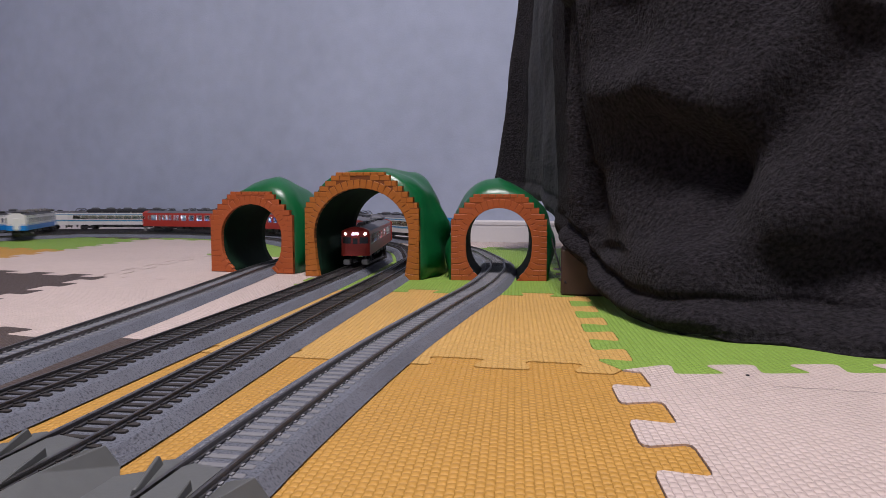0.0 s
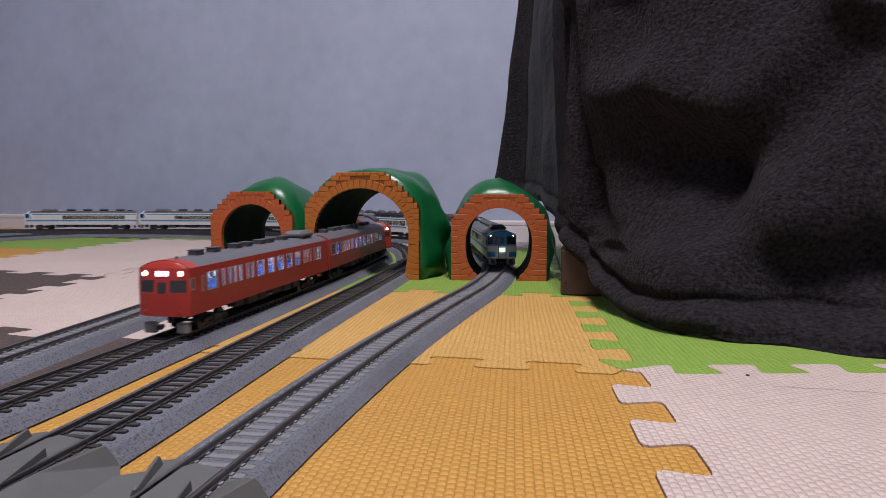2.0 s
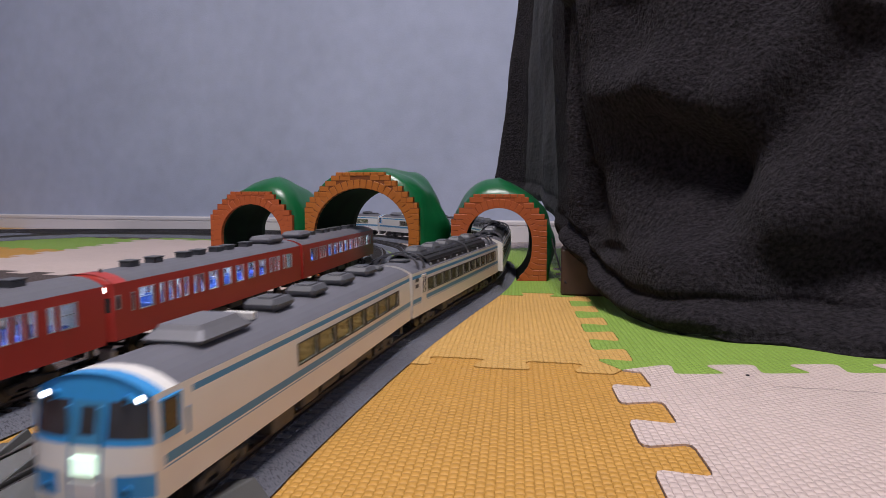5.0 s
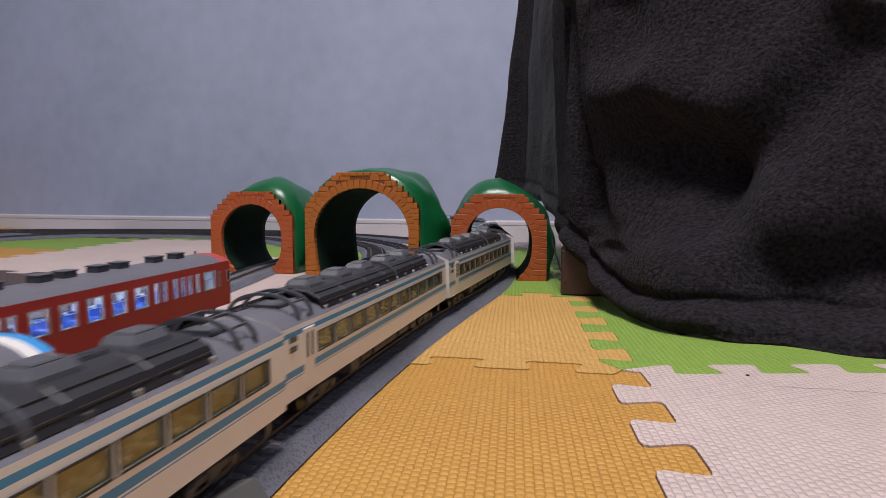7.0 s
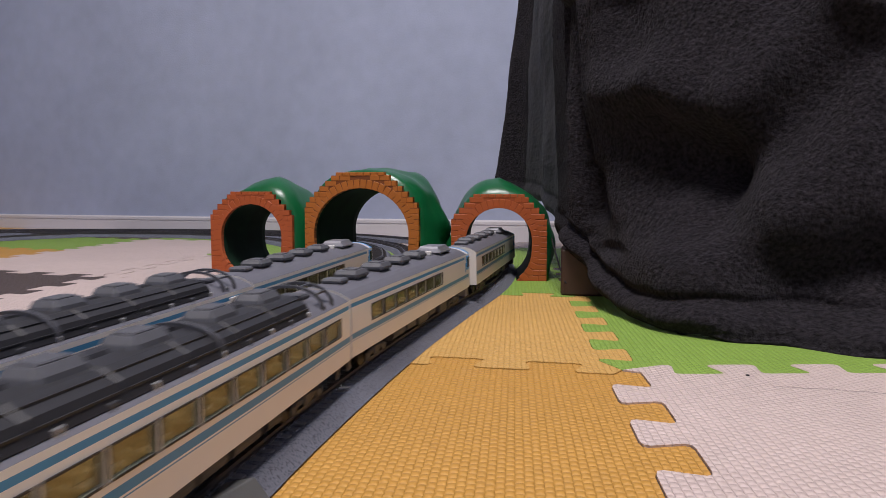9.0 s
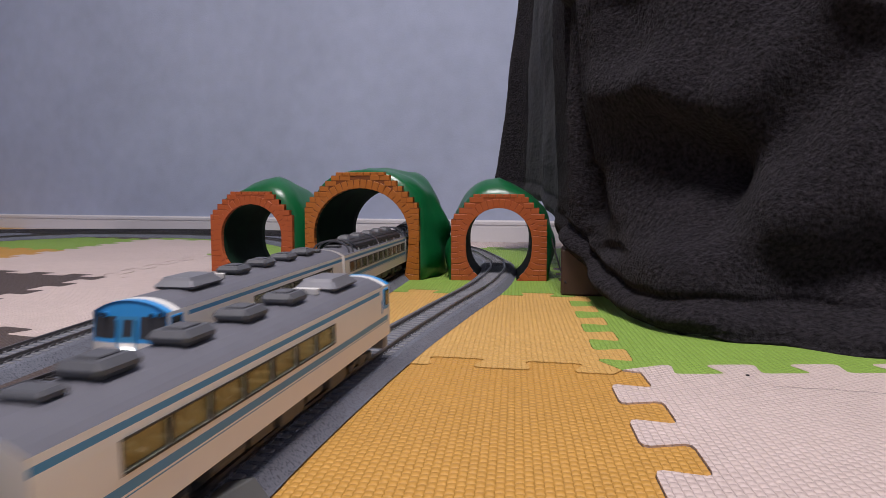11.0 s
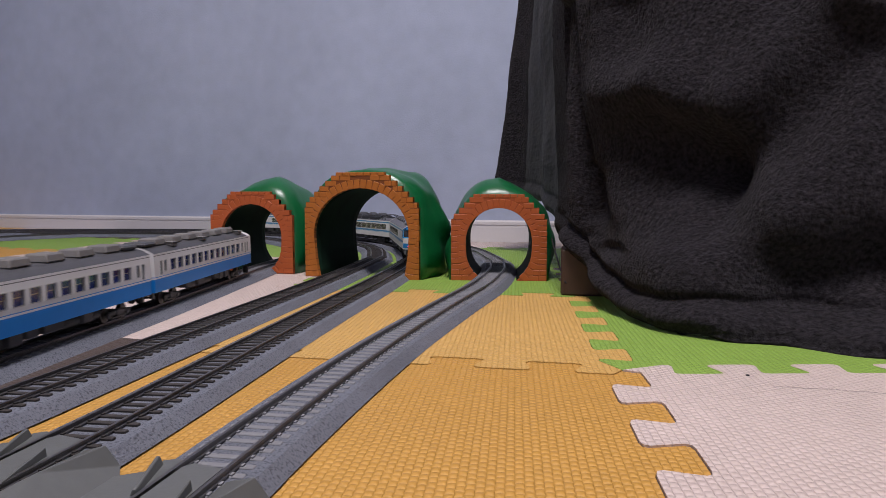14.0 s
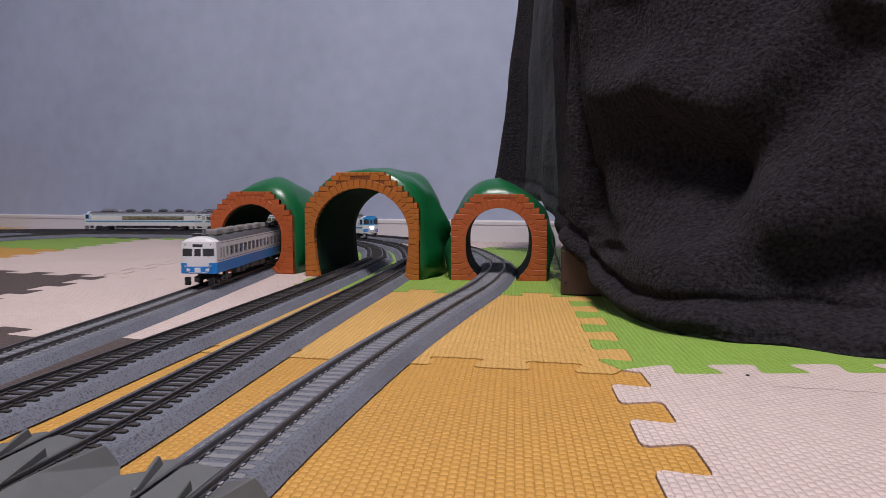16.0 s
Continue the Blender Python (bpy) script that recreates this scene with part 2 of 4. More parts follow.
def mat_edge(a, b, plain=False):
    """Points from corner a to corner b (without b) along a dovetailed seam; the same line serves both neighbours."""
    d = b - a
    n = Vector((-d.y, d.x)).normalized()
    if plain:
        return [a]
    out, teeth, h = [a], 5, 0.0105
    for k in range(teeth):
        c = (k + (0.34 if abs(d.x) > abs(d.y) else 0.17)) / teeth
        for s, off in ((-0.060, -1), (-0.048, -0.92), (-0.044, -0.70), (-0.050, 0.0), (-0.057, 0.70), (-0.053, 0.95), (-0.040, 1.04),
                       (0.040, 1.04), (0.053, 0.95), (0.057, 0.70), (0.050, 0.0), (0.044, -0.70), (0.048, -0.92), (0.060, -1)):
            if 0.03 < c + s < 0.97:
                out.append(a + d * (c + s) + n * h * off)
    out.append(a + d * 0.984 - n * h * 0.95)
    return out


def foam_mat(i, j, key, names):
    c = [mat_corner(i, j), mat_corner(i + 1, j), mat_corner(i + 1, j + 1), mat_corner(i, j + 1)]
    line = []
    line += mat_edge(c[0], c[1])
    line += mat_edge(c[1], c[2])
    line += [c[2]] + mat_edge(c[3], c[2])[1:][::-1]
    line += [c[3]] + mat_edge(c[0], c[3])[1:][::-1]
    mid = (c[0] + c[1] + c[2] + c[3]) / 4
    # a hair of clearance along the seam
    bm = bmesh.new()
    shrink = [(p - mid) * 0.9985 for p in line]
    prism(bm, [(p.x, p.y) for p in shrink], FLOOR_Z, 0.0)
    ob = part("foam_mat", bm, FOAM[key])
    ob.matrix_basis = Matrix.Translation((mid.x, mid.y, -0.0007 if (i, j) == (-1, -1) else 0.0003 * math.sin(3 * i + 5 * j)))
    if (i, j) == (0, -1):
        # a fine dark crack and a speck in the pink mat
        bm = bmesh.new()
        rnd, x, y = random.Random(4), 0.176 - mid.x, 0.372 - mid.y
        while x < 0.236 - mid.x:
            nx, ny = x + rnd.uniform(0.003, 0.006), y - rnd.uniform(-0.0004, 0.0030)
            bm.faces.new([bm.verts.new(v) for v in ((x, y, 0.0002), (nx, ny, 0.0002), (nx, ny + 0.0005, 0.0002), (x, y + 0.0005, 0.0002))])
            x, y = nx, ny
        part("crack", bm, BLACK, ob, "fine dark crack")
        bm = bmesh.new()
        disc(bm, (0.1725 - mid.x, 0.396 - mid.y, 0.0003), 0.0011, 0.0005, "z", 9)
        part("speck", bm, BLACK, ob, "dark speck")
    tagged(ob, names[key] + " interlocking foam floor mat with basket-weave texture", "floor mat", "interlocking foam mats")


MAT_NAMES = {"o": "orange", "l": "light orange", "g": "green", "p": "pinkish white", "b": "dark brown"}
MAT_COLOURS = {(-1, -1): "o", (-1, 0): "l", (-1, 1): "g", (-1, 2): "g", (-1, 3): "p", (0, -1): "p", (0, 0): "g", (0, 1): "b", (0, 2): "g",
               (-2, -1): "b", (-2, 0): "p", (-2, 1): "p", (-2, 2): "g", (-2, 3): "b", (-3, -1): "p", (-3, 0): "b", (-3, 1): "p", (-3, 2): "p", (-3, 3): "g",
               (-4, 1): "o", (-4, 2): "g", (-4, 3): "b", (-4, 0): "p", (-5, 1): "g", (-5, 2): "b", (-5, 3): "p", (-2, -2): "o", (0, -2): "g", (-1, -2): "l"}
for i in range(-6, 2):
    for j in range(-5, 4):
        if (i, j) == (1, 3) or (i, j) == (0, 3):
            continue
        foam_mat(i, j, MAT_COLOURS.get((i, j), "oplgb"[(2 * i + 3 * j) % 5]), MAT_NAMES)


# ---- tracks ----
# smooth closed lines of the four tracks, laid as nested ovals
RAIL = 0.0095
NEAR = {1: [(-0.300, 0.00), (-0.281, 0.15), (-0.268, 0.30), (-0.2575, 0.45), (-0.2480, 0.60), (-0.2420, 0.75), (-0.2360, 0.92), (-0.222, 1.05)],
        2: [(-0.262, 0.00), (-0.236, 0.15), (-0.2095, 0.30), (-0.1850, 0.45), (-0.1600, 0.60), (-0.1365, 0.75), (-0.1160, 0.90), (-0.101, 1.04)],
        3: [(-0.195, 0.00), (-0.166, 0.15), (-0.1412, 0.30), (-0.1210, 0.45), (-0.0990, 0.60), (-0.0760, 0.75), (-0.0560, 0.90), (-0.045, 1.02)],
        4: [(-0.127, 0.00), (-0.0985, 0.15), (-0.0722, 0.30), (-0.0395, 0.45), (0.0000, 0.60), (0.0420, 0.75), (0.0680, 0.89), (0.074, 0.98)]}
FARY = {1: 1.655, 2: 1.71, 3: 1.77, 4: 1.82}
LOOP = {1: (-0.66, -0.04, -0.80), 2: (-0.85, -0.18, -0.95), 3: (-0.85, -0.18, -0.95), 4: (-0.85, -0.18, -0.95)}


def track_points(k):
    """Control points of track k, from the back along the wall, round and towards the camera, and round again."""
    near, top = NEAR[k], FARY[k]
    x1, y1 = near[-1]
    pts = [(x, top) for x in (-0.95, -0.85)]
    cx, cy = -0.75, y1 + 0.03
    for a in range(90, -1, -15):
        pts.append((cx + (x1 + 0.001 - cx) * math.cos(radians(a)), cy + (top - cy) * math.sin(radians(a))))
    pts += near[::-1]
    bx, by, lx = LOOP[k]
    r = near[0][0] - bx
    for a in range(0, -181, -15):
        pts.append((bx + r * math.cos(radians(a)), by + r * math.sin(radians(a))))
    left = bx - r - 0.01
    pts += [(left, y) for y in (0.35, 0.6)]
    for a in range(180, 104, -15):
        pts.append((lx + (lx - left) * math.cos(radians(a)), cy + (top - cy) * math.sin(radians(a))))
    return pts


def dense(k, step=0.005):
    """Track k as evenly spaced points: places and the length run."""
    p = np.array(track_points(k))
    n, out = len(p), []
    for i in range(n):
        a, b, c, d = p[i - 1], p[i], p[(i + 1) % n], p[(i + 2) % n]
        for j in range(40):
            t = j / 40
            out.append(0.5 * ((2 * b) + (c - a) * t + (2 * a - 5 * b + 4 * c - d) * t * t + (3 * b - a - 3 * c + d) * t ** 3))
    out = np.array(out + [out[0]])
    run = np.concatenate([[0], np.cumsum(np.hypot(*np.diff(out, axis=0).T))])
    m = int(run[-1] / step)
    s = np.linspace(0, run[-1], m + 1)
    return np.stack([np.interp(s, run, out[:, 0]), np.interp(s, run, out[:, 1])], 1), run[-1]


GAUGE = 0.0178
LINES = {}
for k in NEAR:
    LINES[k] = dense(k)


def on_line(k, s):
    """Place on track k at the run s."""
    p, length = LINES[k]
    n = len(p) - 1
    f = (s % length) / length * n
    i = int(f)
    q = p[i] + (p[(i + 1) % n] - p[i]) * (f - i)
    return Vector((q[0], q[1]))


def sweep(bm, k, profile, step=0.02, jitter=0.0):
    """A closed profile (side, height) swept round the whole of track k."""
    length = LINES[k][1]
    n = int(length / step)
    rings = []
    rnd = random.Random(k)
    for i in range(n):
        s = i * length / n
        a, b, c = on_line(k, s - 0.004), on_line(k, s + 0.004), on_line(k, s)
        d = (b - a).normalized()
        side = Vector((d.y, -d.x))
        rings.append([bm.verts.new((c.x + side.x * (u + rnd.uniform(-jitter, jitter)), c.y + side.y * u, z)) for u, z in profile])
    m = len(profile)
    for i in range(n):
        r0, r1 = rings[i], rings[(i + 1) % n]
        for j in range(m):
            bm.faces.new((r0[j], r0[(j + 1) % m], r1[(j + 1) % m], r1[j]))


def sleeper_mesh(name, mat, length, width, height):
    bm = bmesh.new()
    box(bm, (0, 0, 0), (length, width, height), 0.0003)
    for u in (-GAUGE / 2, GAUGE / 2):
        box(bm, (u - 0.0016, 0, height / 2 + 0.0002), (0.0012, width * 0.7, 0.0008))
        box(bm, (u + 0.0016, 0, height / 2 + 0.0002), (0.0012, width * 0.7, 0.0008))
    return mesh_of(bm, name, mat)


def lay_track(k, concrete):
    kind = "concrete" if concrete else "dark timber"
    thing = empty("railway_track", pose(0, 0, 0), "model railway track with %s sleepers on moulded grey ballast" % kind, "railway track", "four model railway tracks")
    bm = bmesh.new()
    prof = [(-0.0245, 0.0002), (-0.0185, 0.0056), (-0.0165, 0.0062), (0.0165, 0.0062), (0.0185, 0.0056), (0.0245, 0.0002)]
    sweep(bm, k, prof, 0.012, 0.00012)
    part("ballast", bm, BALLAST, thing, "grey speckled moulded ballast")
    for side in (-1, 1):
        bm = bmesh.new()
        u = side * GAUGE / 2
        sweep(bm, k, [(u - 0.0011, 0.0068), (u - 0.0011, 0.0074), (u - 0.0004, 0.0078), (u - 0.0004, 0.0086), (u - 0.0007, 0.0088), (u - 0.0007, RAIL),
                      (u + 0.0007, RAIL), (u + 0.0007, 0.0088), (u + 0.0004, 0.0086), (u + 0.0004, 0.0078), (u + 0.0011, 0.0074), (u + 0.0011, 0.0068)], 0.02)
        part("rail", bm, RAILM, thing, "dark metal rail")
    mat = CONCRETE if concrete else TIMBER
    wide = 0.0036 if concrete else 0.0028
    me = sleeper_mesh("sleeper", mat, 0.0300, wide, 0.0022)
    step, length = 0.0082 if concrete else 0.0086, LINES[k][1]
    far = bmesh.new()
    n = int(length / step)
    for i in range(n):
        s = i * length / n
        c, d = on_line(k, s), (on_line(k, s + 0.004) - on_line(k, s - 0.004)).normalized()
        m = Matrix.Translation((c.x, c.y, 0.0056 if concrete else 0.0062)) @ Matrix.Rotation(math.atan2(d.y, d.x) - math.pi / 2, 4, "Z")
        if 0.18 < c.y < 0.85 and c.x > -0.4:
            ob = new("sleeper", me)
            ob.parent, ob.matrix_basis = thing, m
        else:
            bmesh.ops.transform(far, matrix=m, verts=bmesh.ops.create_cube(far, size=1.0, matrix=Matrix.Diagonal((0.030, wide, 0.0022, 1)))["verts"])
    tagged(part("sleeper_run", far, mat, thing, "row of %s sleepers" % kind), kind="stuff")


# ---- rerailer plates on the near ends of two tracks ----
def rerailer(k, y):
    """A rerailing ramp on track k that starts at y and runs towards the near end."""
    s = min((i * 0.001 for i in range(int(1000 * LINES[k][1]))), key=lambda r: abs(on_line(k, r).y - y) + (9 if on_line(k, r).x < -0.4 else 0))
    c, d = on_line(k, s), (on_line(k, s + 0.03) - on_line(k, s)).normalized()
    thing = empty("rerailer", Matrix.Translation((c.x, c.y, 0)) @ Matrix.Rotation(math.atan2(d.y, d.x) + math.pi / 2, 4, "Z"),
                  "grey plastic rerailing ramp laid over the track", "rerailer", "rerailing ramps on the tracks")

    def solid(name, points, faces):
        bm = bmesh.new()
        v = [bm.verts.new(q) for q in points]
        for f in faces:
            bm.faces.new([v[i] for i in f])
        bmesh.ops.bevel(bm, geom=bm.edges[:], offset=0.0003, segments=1, affect="EDGES", profile=0.5)
        part(name, bm, GREYPLASTIC, thing)
    h = GAUGE / 2
    bm = bmesh.new()
    prism(bm, [(-h + 0.0016, -0.10), (h - 0.0016, -0.10), (h - 0.0016, -0.003), (-h + 0.0040, 0.0), (-h + 0.0016, -0.004)], 0.0070, 0.0090)
    part("centre_plate", bm, GREYPLASTIC, thing)
    box_faces = ((0, 1, 2, 3), (4, 5, 6, 7), (0, 1, 5, 4), (1, 2, 6, 5), (2, 3, 7, 6), (3, 0, 4, 7))
    # guide fin on the centre plate, tall at its far end
    solid("flangeway_fin", [(0.0046, -0.020, 0.0086), (0.0062, -0.021, 0.0086), (0.0104, -0.052, 0.0086), (0.0090, -0.054, 0.0086),
                            (0.0048, -0.0205, 0.0124), (0.0058, -0.0212, 0.0124), (0.0100, -0.052, 0.0094), (0.0092, -0.053, 0.0094)], box_faces)
    # plate and fin beyond the one rail
    bm = bmesh.new()
    prism(bm, [(-h - 0.0014, -0.10), (-h - 0.0014, 0.003), (-h - 0.0050, 0.0045), (-h - 0.0088, 0.0020), (-h - 0.0092, -0.008), (-h - 0.0175, -0.014), (-h - 0.0175, -0.10)][::-1], 0.0058, 0.0084)
    part("side_plate", bm, GREYPLASTIC, thing)
    solid("guide_fin", [(-0.0180, -0.003, 0.0080), (-0.0158, -0.001, 0.0080), (-0.0098, -0.026, 0.0080), (-0.0118, -0.028, 0.0080),
                        (-0.0174, -0.0035, 0.0120), (-0.0164, -0.0025, 0.0120), (-0.0102, -0.026, 0.0104), (-0.0112, -0.027, 0.0104)], box_faces)
    # faceted ramp beyond the other rail, running down over the ballast
    solid("ramp", [(0.0165, -0.040, 0.0108), (0.0232, -0.0120, 0.0108), (0.0285, -0.0110, 0.0030), (0.0325, -0.0180, 0.0003), (0.0325, -0.1000, 0.0003),
                   (0.0112, -0.1000, 0.0092), (0.0112, -0.0080, 0.0066), (0.0112, -0.1000, 0.0050), (0.0112, -0.0080, 0.0050)],
          ((0, 1, 2), (0, 2, 3), (0, 3, 4), (0, 4, 5), (0, 5, 6), (0, 6, 1), (1, 6, 8, 2), (5, 7, 8, 6), (4, 7, 5), (2, 8, 3), (3, 8, 7, 4)))


# ---- toy tunnels ----
def arch_half(z, spec):
    """Half width of the opening at height z; None above the crown."""
    w, crown, spring, foot = spec["open"], spec["crown"], spec["spring"], spec["foot"]
    if z >= crown:
        return None
    if z >= spring:
        t = (z - spring) / (crown - spring)
        return w * math.sqrt(max(0.0, 1 - t * t))
    t = (spring - z) / spring
    return w - (w - foot) * t ** spec["toe"]


def tunnel(spec):
    """A toy tunnel: a stepped brick portal with a horseshoe opening before a green hill shell."""
    m = pose(spec["x"], spec["y"], 0.0003, 0, 0, spec["turn"])
    thing = empty("toy_tunnel", m, spec["label"], "toy tunnel", "three toy tunnels")
    W, H, flat, step_z = spec["w"] / 2, spec["h"], spec["flat"] / 2, spec["step"]
    rows = int(round(H / 0.0065))
    rh = H / rows
    ring = 0.0105

    def outer(z):
        if z <= step_z:
            return W
        t = (z - step_z) / (H - step_z)
        return W + (flat - W) * t ** spec["curve"]
    bm = bmesh.new()
    joint = bmesh.new()
    rnd = random.Random(spec["seed"])
    pieces = []
    for r in range(rows):
        z0, z1 = r * rh, (r + 1) * rh
        o = outer(z0 + 0.25 * rh)
        inner = [arch_half(z, spec) for z in (z0, z1)]
        inner = [i + ring * 0.9 if i is not None else (0.0 if z0 > spec["crown"] + ring else None) for i in inner]
        if None in inner:
            zt = spec["crown"] + ring
            t = min(1.0, (z0 - spec["spring"]) / (zt - spec["spring"]))
            inner = [(spec["open"] + ring) * math.sqrt(max(0.0, 1 - t * t)) * 0.97] * 2
        i0 = max(inner)
        # mortar bed behind the row
        for sgn in (-1, 1):
            a, b = (i0 - 0.002, o - 0.0006)
            if b - a < 0.002:
                continue
            x = a
            first = rnd.uniform(0.006, 0.014)
            while x < b - 0.001:
                e = min(b + 0.0006, x + first)
                if b - e < 0.004:
                    e = b + 0.0006
                pieces.append((sgn * (x + e) / 2, (z0 + z1) / 2, e - x - 0.0006, rh - 0.0006, 0))
                x, first = e, 0.0135 * rnd.uniform(0.85, 1.15)
    # voussoirs round the opening
    n = spec["stones"]
    for i in range(n):
        a0, a1 = math.pi * i / n, math.pi * (i + 1) / n
        a = (a0 + a1) / 2
        w, hgt = spec["open"] + ring / 2, spec["crown"] - spec["spring"] + ring / 2
        cx, cz = w * math.cos(a), spec["spring"] + hgt * math.sin(a)
        arc = math.hypot(w * math.sin(a), hgt * math.cos(a)) * (a1 - a0)
        lean = math.atan2(w * math.sin(a), hgt * math.cos(a))
        pieces.append((cx, cz, ring, arc - 0.0006, math.degrees(math.atan2(hgt * math.sin(a), w * math.cos(a)))))
    z = 0.0
    while z < spec["spring"] - 0.002:
        zz = z + 0.0035
        half = arch_half(zz, spec)
        lean = math.degrees(math.atan2(arch_half(z + 0.007, spec) - arch_half(max(z, 0), spec), 0.007))
        for sgn in (-1, 1):
            pieces.append((sgn * (half + ring / 2), zz, ring, 0.0068, -sgn * lean))
        z += 0.007
    if spec["crown"] + ring < H - 0.001:
        for x in range(-3, 4):
            pieces.append((x * flat * 2 / 7, H + 0.0016, flat * 2 / 7 - 0.0005, 0.0042, 0))
    # backing plate with the opening cut out, stepped at its sides like the courses
    lines = 96
    for y in (0.0004, 0.0055):
        for q in range(lines):
            za, zb = H * q / lines, H * (q + 1) / lines
            o = outer((int(za / rh) + 0.25) * rh) - 0.0003
            ha, hb = arch_half(za, spec), arch_half(zb, spec)
            for sgn in (-1, 1):
                v = [(sgn * (ha or 0.0), za), (sgn * o, za), (sgn * o, zb), (sgn * (hb or 0.0), zb)]
                joint.faces.new([joint.verts.new((vx, y, vz)) for vx, vz in v])
    for q in range(lines):
        za, zb = H * q / lines, H * (q + 1) / lines
        o = outer((int(za / rh) + 0.25) * rh) - 0.0003
        ha, hb = arch_half(za, spec), arch_half(zb, spec)
        for sgn in (-1, 1):
            joint.faces.new([joint.verts.new(v) for v in ((sgn * o, 0.0004, za), (sgn * o, 0.0055, za), (sgn * o, 0.0055, zb), (sgn * o, 0.0004, zb))])
            if ha:
                joint.faces.new([joint.verts.new(v) for v in ((sgn * ha, 0.0004, za), (sgn * ha, 0.0055, za), (sgn * (hb or 0), 0.0055, zb), (sgn * (hb or 0), 0.0004, zb))])
    bmesh.ops.remove_doubles(joint, verts=joint.verts, dist=0.00003)
    part("portal_plate", joint, spec["joint"], thing)
    meshes = {}
    for x, zc, sx, sz, ang in pieces:
        key = (round(sx * 2000), round(sz * 2000))
        if key not in meshes:
            bm2 = bmesh.new()
            box(bm2, (0, 0, 0), (sx, 0.0060, sz), 0.0003)
            meshes[key] = mesh_of(bm2, "brick", spec["brick"])
        ob = new("brick", meshes[key])
        ob.parent = thing
        ob.matrix_basis = pose(x, 0.0030 - rnd.uniform(0, spec["rough"]), zc, 0, -ang, 0)
    # hill shell: loft from the portal's outline backwards, lumpy outside, smooth shade-dark arch inside
    bm = bmesh.new()
    depth, seg = spec["depth"], 40
    outs, ins = [], []
    for j in range(11):
        t = j / 10
        y = 0.0055 + depth * t
        lo, li = [], []
        swell = math.sin(math.pi * min(1, t * 1.1)) ** 0.8
        for i in range(seg + 1):
            a = math.pi * i / seg
            c, s = math.cos(a), math.sin(a)
            sx = math.copysign(abs(c) ** 0.62, c)
            ox, oz = (W + 0.002) * sx, (H + 0.004) * s ** 0.72
            # hump and wrinkles
            lump = noise.noise(Vector((ox * 26 + spec["seed"] * 7, y * 22, oz * 26))) * 0.010 * min(1, t * 5)
            ox += math.copysign(1, c) * abs(c) ** 0.4 * (spec["bulge"] * swell + lump) * (0.5 + 0.5 * min(1, oz / 0.03))
            oz += (spec["hump"] * swell * max(0, 1 - (abs(ox - spec["peak"]) / (W * 0.9)) ** 1.3) + lump * 0.8) * s
            lo.append(bm.verts.new((ox, y, max(0.0, oz) if 0 < i < seg else 0.0)))
            hz = spec["crown"] * s if s < 1 else spec["crown"]
            half = arch_half(min(hz, spec["crown"] - 1e-5), spec)
            li.append(bm.verts.new((math.copysign(half, c) if i != seg // 2 else 0.0, y, hz)))
        outs.append(lo), ins.append(li)
    for j in range(10):
        for i in range(seg):
            bm.faces.new((outs[j][i], outs[j][i + 1], outs[j + 1][i + 1], outs[j + 1][i]))
            # inner faces take the green with the shade put into its colour
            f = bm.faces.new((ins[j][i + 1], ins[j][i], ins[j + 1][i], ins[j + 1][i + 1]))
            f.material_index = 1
    for j in (0, 10):
        for i in range(seg):
            bm.faces.new((outs[j][i + 1], outs[j][i], ins[j][i], ins[j][i + 1]))
    for j in range(10):
        for i in (0, seg):
            bm.faces.new((outs[j][i], outs[j + 1][i], ins[j + 1][i], ins[j][i]))
    part("hill_shell", bm, [GREEN, SHELL_SHADE], thing, "glossy dark green lumpy hill shell", smooth=True)


TUNNELS = [dict(x=-0.0995, y=0.855, turn=-18, w=0.150, h=0.1235, flat=0.064, step=0.083, curve=1.25, open=0.062, crown=0.108, spring=0.052, foot=0.056, depth=0.115,
                hump=0.006, bulge=0.010, peak=0.0, seed=1, toe=1.7, rough=0.0005, stones=26, joint=JOINT_O, brick=BRICK_O, label="toy tunnel with wide orange brick portal and green hill shell"),
           dict(x=-0.2475, y=0.915, turn=-16, w=0.119, h=0.1005, flat=0.058, step=0.072, curve=1.0, open=0.0435, crown=0.088, spring=0.047, foot=0.024, depth=0.105,
                hump=0.022, bulge=0.012, peak=0.016, seed=2, toe=3.2, rough=0.00012, stones=20, joint=JOINT_R, brick=BRICK_R, label="toy tunnel with narrow red brick portal and green hill shell"),
           dict(x=0.0650, y=0.828, turn=-5, w=0.112, h=0.0975, flat=0.060, step=0.070, curve=1.0, open=0.0385, crown=0.085, spring=0.046, foot=0.021, depth=0.11,
                hump=0.020, bulge=0.007, peak=0.0, seed=3, toe=3.2, rough=0.00012, stones=20, joint=JOINT_R, brick=BRICK_R, label="toy tunnel with narrow red brick portal beside the blanket")]
for spec in TUNNELS:
    tunnel(spec)


# ---- the covered furniture on the right ----
def leg_block():
    thing = empty("furniture_leg", pose(0.149, 0.735, 0, 0, 0, -10), "dark brown wooden furniture foot under the blanket", "furniture")
    bm = bmesh.new()
    box(bm, (0, 0, 0.0235), (0.052, 0.06, 0.047), 0.002)
    box(bm, (0, 0, 0.001), (0.049, 0.057, 0.002))
    part("foot", bm, BROWNWOOD, thing)
    bm = bmesh.new()
    box(bm, (0.44, 0.17, 0.062), (0.80, 0.20, 0.050), 0.002)
    part("rail_board", bm, BROWNWOOD, thing)


leg_block()


